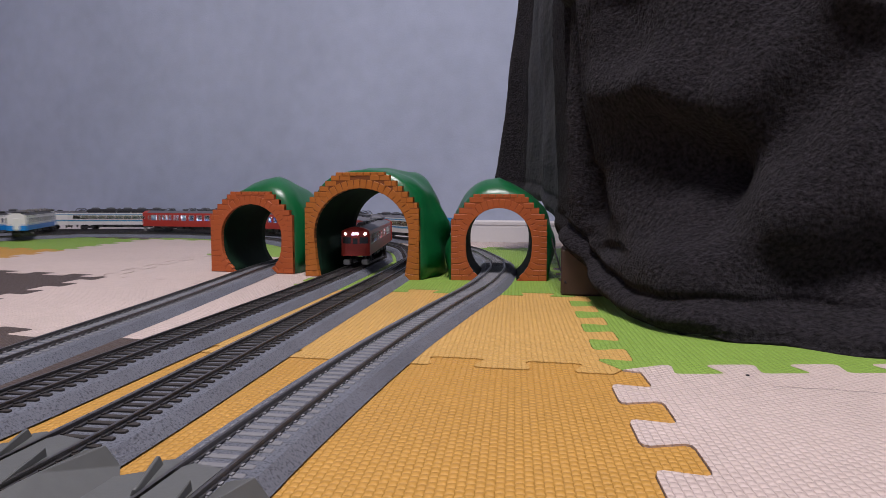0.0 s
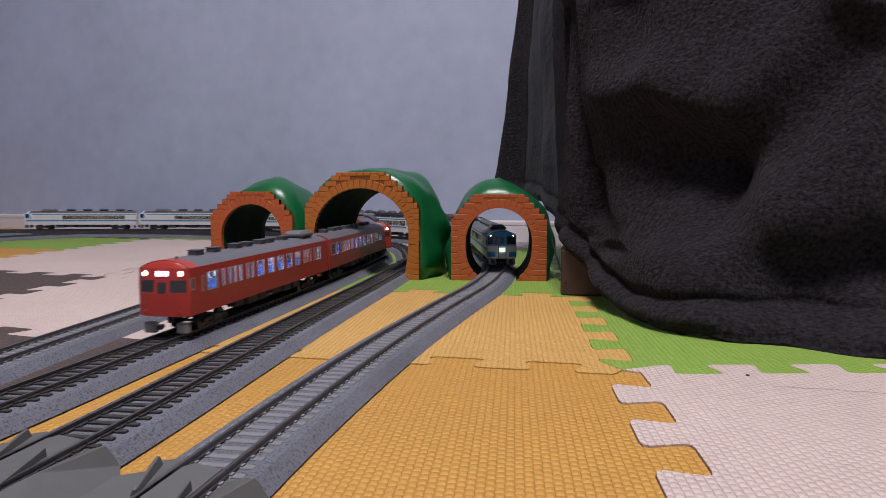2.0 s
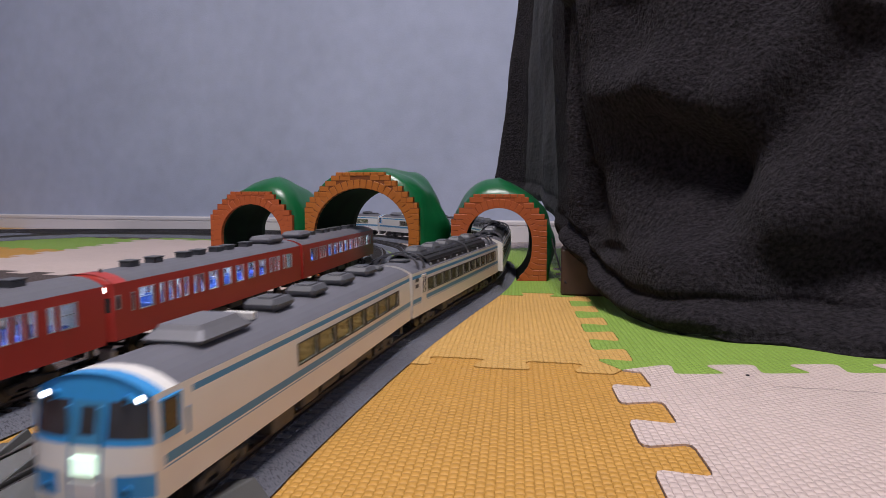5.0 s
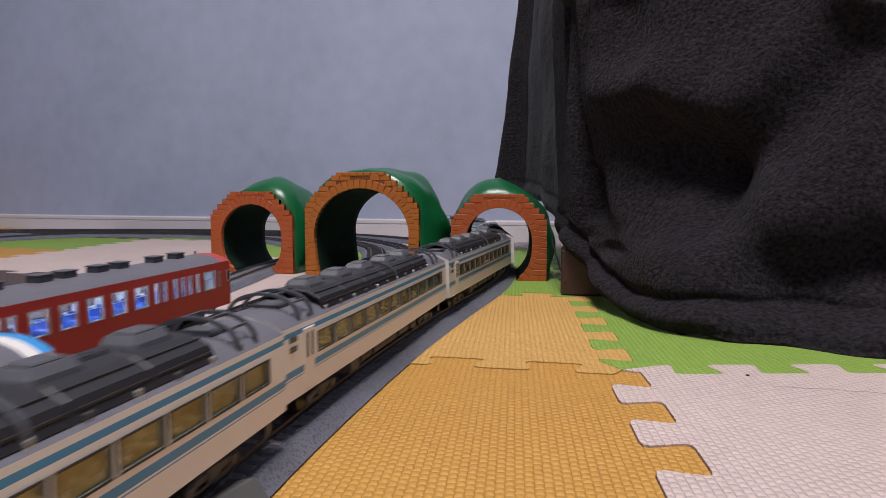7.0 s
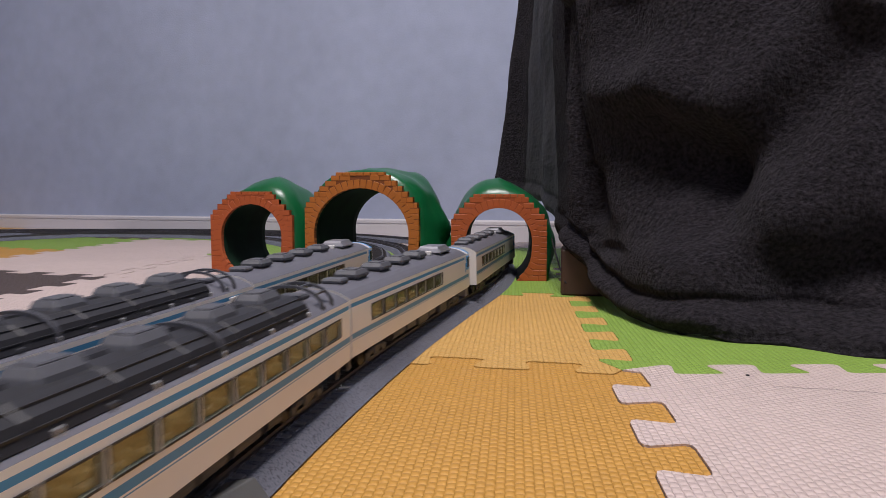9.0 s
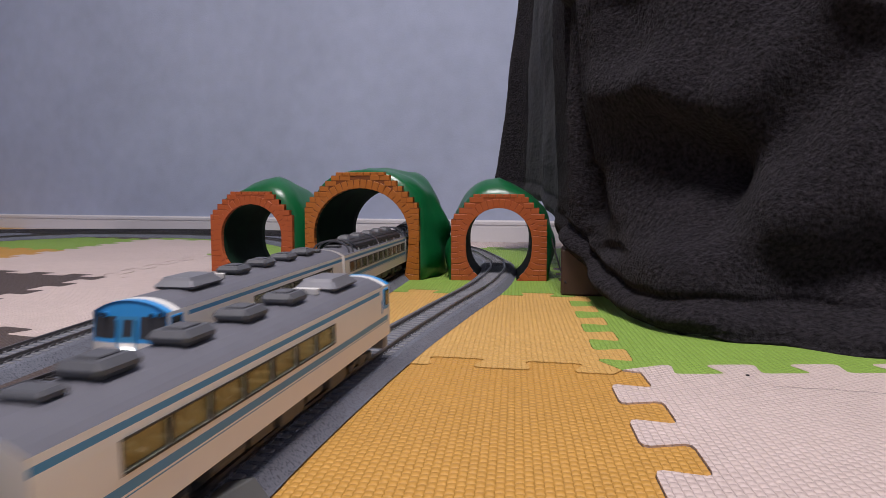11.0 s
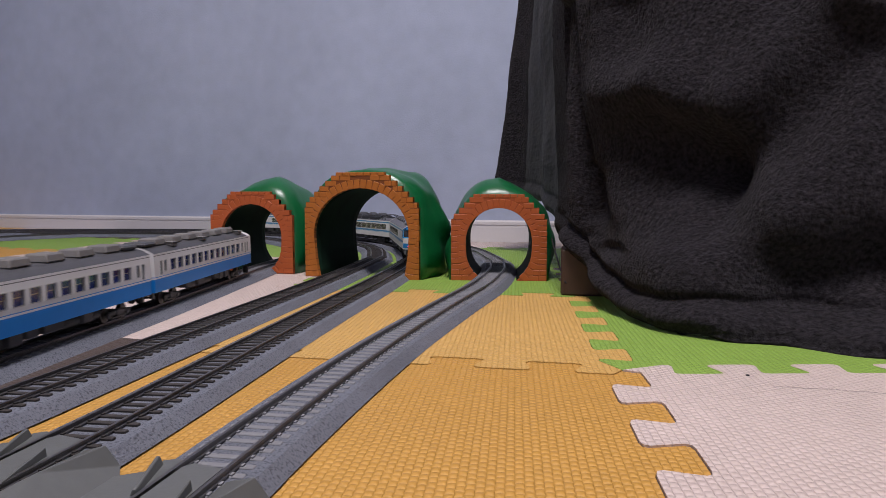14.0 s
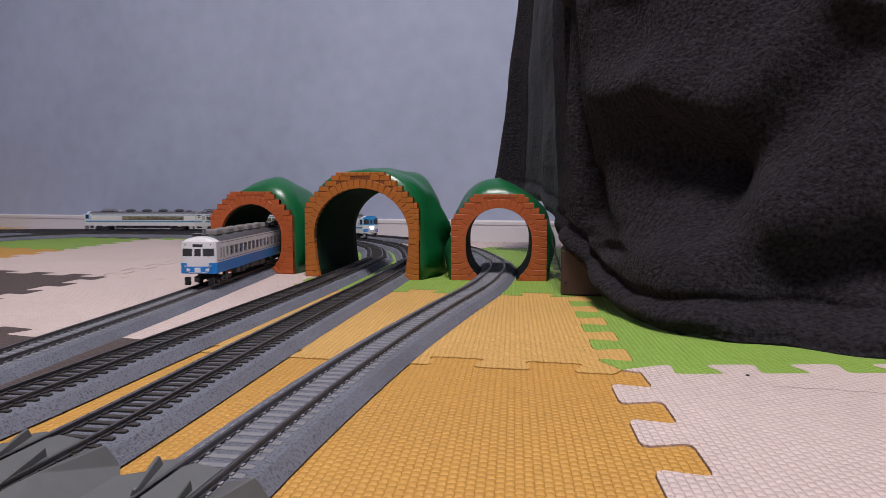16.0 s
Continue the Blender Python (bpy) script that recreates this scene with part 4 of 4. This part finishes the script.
# -- cream and blue express car --
def cream_car(cab, hot=False, lit=True):
    what = "cream express railcar with blue stripes, grey roof and cab" if cab else "cream express railcar with blue stripes and black radiator roof"
    car = empty("train_car", pose(0, 0, 0), what, "model train")
    z0, z1 = 0.0262, 0.0348
    if cab:
        wins = [(-0.104 + 0.0205 * k, -0.0845 + 0.0205 * k, z0, z1) for k in range(7)]
    else:
        wins = [(-0.118 + 0.0200 * k, -0.1000 + 0.0200 * k, z0, z1) for k in range(11)]
    stripes = [(0.0372, 0.0392, 1, -HL, HL - (0.022 if cab else 0)), (0.0212, 0.0240, 1, -HL, HL - (0.008 if cab else 0)), (0.0202, 0.0206, 1, -HL, HL - (0.008 if cab else 0))]

    def face(y, z):
        a = abs(y)
        if z > 0.0394:
            return 4
        if 0.0280 < z < 0.0394:
            if a < 0.0022 and 0.0305 < z < 0.0380:
                return 2
            if a < 0.0050:
                return 5
            if 0.0060 < a < 0.0172 and z > 0.0298:
                return 2
            return 4
        if 0.0140 < z < 0.0205 and a > 0.0085:
            return 4
        return 0 if a > 0.0050 else 5 if a > 0.0042 else 0
    shell(car, wins, stripes, [CREAM, DULLBLUE, DARKGLASS, CREAM, LIGHTBLUE, DULLBLUE, ROOF], face if cab else None,
          (0.0022, 0.0042, 0.0050, 0.0060, 0.0085, 0.0172), (0.0140, 0.0205, 0.0280, 0.0298, 0.0305, 0.0380, 0.0394), rake=lambda z: 0.0034 * max(0, (z - 0.024) / 0.017),
          roof_slot=6, roof_face=4 if cab else None, sill=SILL + 0.0022)
    windows(car, wins, SMOKE, BLACK, SEATTAN, CREAM_FILL)
    underside(car, UNDER, 21 + cab, cab, 0.0022)
    gangway(car, -HL, CREAM)
    for sgn in (-1, 1):
        if cab:
            continue
        plate(car, "door", HL - 0.0225, sgn * (HW - 0.0002), 0.0262, 0.0100, 0.0008, 0.0250, CREAM)
        for x in (HL - 0.0250, HL - 0.0205):
            plate(car, "door_window", x, sgn * (HW + 0.0003), 0.0315, 0.0016, 0.0004, 0.0105, DARKGLASS)
        for z in (0.0362, 0.0322):
            plate(car, "side_grille", HL - 0.0085, sgn * (HW - 0.0001), z, 0.0062, 0.0006, 0.0024, UNDER)
    if cab:
        for x in (-0.088, -0.050, -0.012, 0.026):
            v = roof_box(car, x, 0.0185, 0.0150, 0.0052, bevel=0.0020)
            bm = bmesh.new()
            box(bm, (x, 0, crown(0) + 0.0050), (0.0095, 0.0075, 0.0009), 0.0003)
            part("vent_cap", bm, VENT, v)
        roof_box(car, -0.110, 0.010, 0.012, 0.0030, name="exhaust_cover", bevel=0.0010)
        hood = roof_box(car, 0.076, 0.034, 0.0215, 0.0058, HOOD, name="roof_hood", bevel=0.0016, taper=0.22)
        plate(car, "pipe_bracket", 0.050, 0, crown(0) + 0.0014, 0.0030, 0.0120, 0.0030, CREAM)
        x = HL - 0.0042
        for y in (-0.0143, -0.0110, 0.0110, 0.0143):
            glow_mat = HEAD if lit and y in (-0.0143, 0.0143) else BLACK
            lens(car, "headlight", x + (0.0008 if abs(y) < 0.012 else -0.0006), y, 0.0402, 0.0010, glow_mat, LIGHTBLUE, "round headlight")
        plate(car, "headmark", HL + 0.0002, 0, 0.0228, 0.0010, 0.0072, 0.0052, MARKHOT if hot else MARK, "lit train name board")
        plate(car, "nose_panel", HL + 0.0001, 0, 0.0162, 0.0010, 0.0080, 0.0050, PEARL)
        for y in (-0.0118, 0.0118):
            lens(car, "tail_lamp", HL - 0.0012, y, 0.0165, 0.0009, TAIL if hot else BLACK, LIGHTBLUE, "small round tail lamp")
            valance = plate(car, "valance", HL - 0.0062, y, 0.0078, 0.0060, 0.0100, 0.0086, SKIRT, bevel=0.0014)
            plate(valance, "step_opening", HL - 0.0030, y * 0.96, 0.0080, 0.0008, 0.0046, 0.0056, BLACK)
            plate(car, "cab_window", HL - 0.0115, math.copysign(HW - 0.0003, y), 0.0336, 0.0095, 0.0008, 0.0118, LIGHTBLUE)
            plate(car, "cab_pane", HL - 0.0105, math.copysign(HW + 0.0002, y), 0.0344, 0.0066, 0.0004, 0.0086, DARKGLASS)
            plate(car, "cab_door_rail", HL - 0.0190, math.copysign(HW, y), 0.0300, 0.0012, 0.0006, 0.0080, DULLBLUE)
            plate(car, "door_post", HL - 0.0010, math.copysign(0.0046, y), 0.0250, 0.0012, 0.0008, 0.0270, DULLBLUE)
    else:
        gangway(car, HL, CREAM)
        # black radiator panels folded over both shoulders, a seam between each, with grey fans on the crest
        outer = ((0.0162, 0.0014), (0.0140, 0.0062), (0.0082, 0.0092), (0.0020, 0.0098))
        for sgn in (-1, 1):
            for k in range(6):
                x0, x1 = -0.0875 + k * 0.0294, -0.0875 + k * 0.0294 + 0.0290
                bm = bmesh.new()
                rings = []
                for x in (x0, x0 + 0.0008, x1 - 0.0008, x1):
                    dip = 0.0005 if x in (x0, x1) else 0.0
                    line = [(y, z - dip) for y, z in outer] + [(y - 0.0008, z - 0.0012) for y, z in outer[::-1]]
                    rings.append([bm.verts.new((x, sgn * y, GUTTER + z)) for y, z in line])
                for r0, r1 in zip(rings, rings[1:]):
                    for q in range(len(r0)):
                        bm.faces.new((r0[q], r0[(q + 1) % len(r0)], r1[(q + 1) % len(r1)], r1[q]))
                bm.faces.new(rings[0]), bm.faces.new(rings[-1])
                panel = part("radiator_panel", bm, BLACKROOF, car, "folded black radiator panel")
                for z, y in ((0.0040, 0.0152), (0.0080, 0.0110)):
                    bm = bmesh.new()
                    box(bm, ((x0 + x1) / 2, sgn * y, GUTTER + z), (x1 - x0 - 0.002, 0.0006, 0.0006))
                    part("panel_rib", bm, BLACKROOF, panel)
            for k in range(13):
                plate(car, "bracket", -0.102 + k * 0.0172, sgn * 0.0162, GUTTER + 0.0016, 0.0014, 0.0014, 0.0026, FRAME if k % 2 else VENT)
        for x in (-0.072, -0.036, 0.004, 0.038, 0.074):
            v = roof_box(car, x, 0.0205, 0.0140, 0.0082, bevel=0.0022, taper=0.12)
            bm = bmesh.new()
            box(bm, (x, 0, crown(0) + 0.0080), (0.0110, 0.0072, 0.0010), 0.0004)
            part("vent_cap", bm, VENT, v)
        for x, half, mat in ((-0.113, 0.0007, VENT), (-0.101, 0.0007, VENT), (-0.016, 0.0008, VENT), (0.101, 0.0007, VENT), (0.113, 0.0007, VENT)):
            bm = bmesh.new()
            rings = []
            for k in range(17):
                a = math.pi * k / 16
                c, s = math.cos(a), math.sin(a) ** 0.8
                rings.append([bm.verts.new((x + dx, (0.0166 - dr) * c, GUTTER + 0.0006 + (0.0112 - dr) * s)) for dx, dr in ((-half, 0), (half, 0), (half, 0.0013), (-half, 0.0013))])
            for r0, r1 in zip(rings, rings[1:]):
                for q in range(4):
                    bm.faces.new((r0[q], r0[(q + 1) % 4], r1[(q + 1) % 4], r1[q]))
            bm.faces.new(rings[0]), bm.faces.new(rings[-1])
            part("roof_hoop", bm, mat, car, "curved grey roof guard hoop")
        for sgn in (-1, 1):
            for y, z in ((-0.0125, 0.0078), (-0.0050, 0.0108), (0.0050, 0.0108), (0.0125, 0.0078)):
                bm = bmesh.new()
                box(bm, (sgn * 0.107, y, GUTTER + z), (0.0125, 0.0009, 0.0009))
                part("guard_bar", bm, VENT, car)
            bm = bmesh.new()
            box(bm, (sgn * 0.106, 0, GUTTER + 0.0058), (0.010, 0.012, 0.0020), 0.0005)
            part("exhaust_tray", bm, VENT, car)
    return car


# -- white and blue diesel car --
BW0, BW1 = 0.0255, 0.0348
BLUE_WINS = [(-0.120, -0.1165, BW0 - 0.002, BW1), (-0.112, -0.108, BW0, BW1)] + [(-0.099 + 0.0158 * k, -0.0885 + 0.0158 * k, BW0, BW1) for k in range(12)] + [(0.0925, 0.0975, BW0, BW1)]


def blue_car(cab):
    car = empty("train_car", pose(0, 0, 0), "white model diesel railcar with blue lower half and blue windows", "model train", "white and blue train")
    wins = BLUE_WINS + [(0.1045, 0.1072, BW0 - 0.002, BW1), (0.1125, 0.1155, BW0 - 0.001, BW1)]

    def face(y, z):
        a = abs(y)
        if z > 0.0362 and abs(y) < 0.0052 and z < 0.0392:
            return 2
        if 0.0272 < z < 0.0348 and 0.0054 < a < 0.0160:
            return 2
        if 0.0272 < z < 0.0346 and a < 0.0034:
            return 2
        if z < 0.0170 or (z < 0.0205 and a > 0.0110):
            return 4
        return 0
    shell(car, wins, [(SILL, 0.0205, 4), (0.0218, 0.0224, 4), (0.0392, 0.0397, 1, -HL, HL - 0.012)], [PEARL, DARKROOF, DARKGLASS, PEARL, DEEPBLUE], face if cab else None,
          (0.0034, 0.0052, 0.0054, 0.0110, 0.0160), (0.0170, 0.0205, 0.0272, 0.0346, 0.0348, 0.0362, 0.0392), rake=lambda z: 0.0014 * max(0, (z - 0.024) / 0.017), roof_slot=1, roof_face=0 if cab else None)
    windows(car, wins, GLASS, FRAME, SEATBLUE, None)
    bm = bmesh.new()
    box(bm, (0, 0.0158, 0.0275), (CAR_L - 0.030, 0.0006, 0.0205))
    box(bm, (0, -0.0158, 0.0275), (CAR_L - 0.030, 0.0006, 0.0205))
    part("blind", bm, BLUEPANEL, car, "blue panels behind the windows")
    underside(car, UNDER, 31, cab)
    gangway(car, -HL, PEARL)
    for k, x in enumerate((-0.094, -0.058, -0.022, 0.014, 0.050, 0.086)):
        roof_box(car, x, 0.0215, 0.0165, 0.0058, WARMVENT, bevel=0.0010, taper=0.10)
        if k in (0, 2, 5):
            fan = roof_box(car, x + 0.014, 0.0110, 0.0070, 0.0030, WARMVENT, y=-0.0110, name="roof_fan", bevel=0.0006)
            bm = bmesh.new()
            box(bm, (x + 0.014, -0.0110, crown(-0.0110) + 0.0030), (0.0122, 0.0080, 0.0006), 0.0002)
            part("fan_cap", bm, WARMVENT, fan)
    roof_box(car, -0.117, 0.022, 0.0190, 0.0038, DARKROOF, name="roof_tank", bevel=0.0014)
    if cab:
        x = HL - 0.001
        for y in (-0.0120, 0.0120):
            lens(car, "headlight", x - 0.0024, y, 0.0385, 0.0015, BLACK, PEARL, "unlit round headlight")
            lens(car, "tail_lamp", x - 0.0006, y * 1.05, 0.0172, 0.0013, FRAME, DEEPBLUE, "round tail lamp")
            plate(car, "wiper", x + 0.0000, y * 0.85, 0.0265, 0.0006, 0.0030, 0.0006, BLACK)
            plate(car, "jumper_plug", x, y * 0.80, 0.0135, 0.0020, 0.0036, 0.0030, PEARL)
        plate(car, "nose_panel", HL + 0.0001, 0, 0.0136, 0.0012, 0.0060, 0.0046, PEARL)
        plate(car, "step_rail", HL + 0.0002, 0, 0.0108, 0.0012, 0.0200, 0.0007, FRAME)
        for y in (-0.012, 0.012):
            plate(car, "step_plate", HL - 0.005, y, 0.0056, 0.0040, 0.0056, 0.0080, BLACK, bevel=0.0006)
        bm = bmesh.new()
        box(bm, (HL - 0.022, 0, crown(0) + 0.0030), (0.0016, 0.0016, 0.0064), 0.0003)
        box(bm, (HL - 0.022, 0, crown(0) + 0.0008), (0.0070, 0.0050, 0.0018), 0.0004)
        part("aerial", bm, VENT, car)
    else:
        gangway(car, HL, PEARL)
    raise_body(car, 0.0036)
    return car


# ---- how the trains run ----
STRETCH = {1: 0.97, 2: 1.08, 3: 1.08, 4: 1.08}
PITCH = {k: 0.267 * STRETCH[k] for k in STRETCH}
STEP = 0.2


def run_of(t, rows):
    """The run at t, by straight lines between (seconds, metres), carried on at both ends."""
    for (t0, s0), (t1, s1) in zip(rows, rows[1:]):
        if t <= t1 or (t1, s1) == rows[-1]:
            return s0 + (s1 - s0) * (t - t0) / (t1 - t0)


def smooth_run(t, rows):
    return sum(run_of(t + q * 0.12, rows) for q in range(-4, 5)) / 9


def drive(car, k, ahead, sense, place):
    """Key a car on track k: its middle lies `place` metres behind the train's head, which is at ahead(t); sense: +1 runs with the line; -1 turns the car round."""
    rows, turns = [], {}
    car.scale.x = STRETCH[k]
    bogies = [c for c in car.children if c.name.split(".")[0] == "bogie"]
    n = int(16.0 / STEP)
    for i in range(n + 1):
        t = i * STEP
        s = ahead(t) + place
        a, b = on_line(k, s - PIVOT * STRETCH[k]), on_line(k, s + PIVOT * STRETCH[k])
        mid, d = (a + b) / 2, (b - a) * sense
        yaw = math.atan2(d.y, d.x)
        rows.append((t, Matrix.Translation((mid.x, mid.y, RAIL)) @ Matrix.Rotation(yaw, 4, "Z")))
        for g in bogies:
            x = PIVOT if g.matrix_basis.translation.x > 0 else -PIVOT
            sb = s + x * sense * STRETCH[k]
            e = (on_line(k, sb + 0.012) - on_line(k, sb - 0.012)) * sense
            turns.setdefault(g.name, []).append((t, pose(x, 0, 0) @ Matrix.Rotation(math.remainder(math.atan2(e.y, e.x) - yaw, 2 * math.pi), 4, "Z")))
    walk(car, rows)
    for g in bogies:
        walk(g, turns[g.name])


red_cab, red_mid = red_car(True), red_car(False)
cream_front, cream_mid, cream_hot = cream_car(True), cream_car(False), cream_car(True, hot=True, lit=False)
blue_a = blue_car(True)
HOME = pose(0, 0, 0)
# each train: track, run of its head, sense of travel, cars from the head back (car, faces the way it runs)
RED_RUN = [(0, 1.385), (1.5, 1.722), (2.4, 1.922), (4.0, 2.276), (7.1, 2.937)]
EXPRESS_RUN = [(0, 1.15), (3.5, 1.967), (4.0, 2.094), (7.0, 2.819), (9.0, 3.314), (11.5, 3.944), (12.0, 4.055)]
RETURN_RUN = [(7.0, 2.130), (9.0, 1.682), (12.0, 0.968), (14.5, 0.365), (16.0, 0.060)]
BLUE_RUN = [(0, LINES[1][1] - 0.484), (10.0, 2.15), (12.0, 1.71), (14.0, 1.320), (14.5, 1.240), (15.5, 1.030), (16.0, 0.930)]
red_cars = [red_cab, red_mid, copy_thing(red_cab, HOME), copy_thing(red_cab, HOME)]
express_cars = [cream_front, cream_mid, copy_thing(cream_mid, HOME), copy_thing(cream_mid, HOME), copy_thing(cream_front, HOME), copy_thing(cream_front, HOME)]
return_cars = [copy_thing(cream_front, HOME), copy_thing(cream_mid, HOME), cream_hot]
blue_cars = [blue_a, copy_thing(blue_a, HOME)]
for c in express_cars:
    c["group"] = "six-car express train"
for c in return_cars:
    c["group"] = "three-car express train"
for k in NEAR:
    lay_track(k, k in (1, 4))
rerailer(4, 0.243)
rerailer(3, 0.272)


def motions():
    for i, car in enumerate(red_cars):
        drive(car, 2, lambda t: smooth_run(t, RED_RUN), -1 if i == 3 else 1, -(i + 0.5) * PITCH[2])
    for i, car in enumerate(express_cars):
        drive(car, 4, lambda t: smooth_run(t, EXPRESS_RUN), -1 if i >= 4 else 1, -(i + 0.5) * PITCH[4])
    for i, car in enumerate(return_cars):
        drive(car, 3, lambda t: smooth_run(t, RETURN_RUN), 1 if i == 2 else -1, (i + 0.5) * PITCH[3])
    for i, car in enumerate(blue_cars):
        drive(car, 1, lambda t: smooth_run(t, BLUE_RUN), 1 if i == 1 else -1, (i + 0.5) * PITCH[1])


motions()
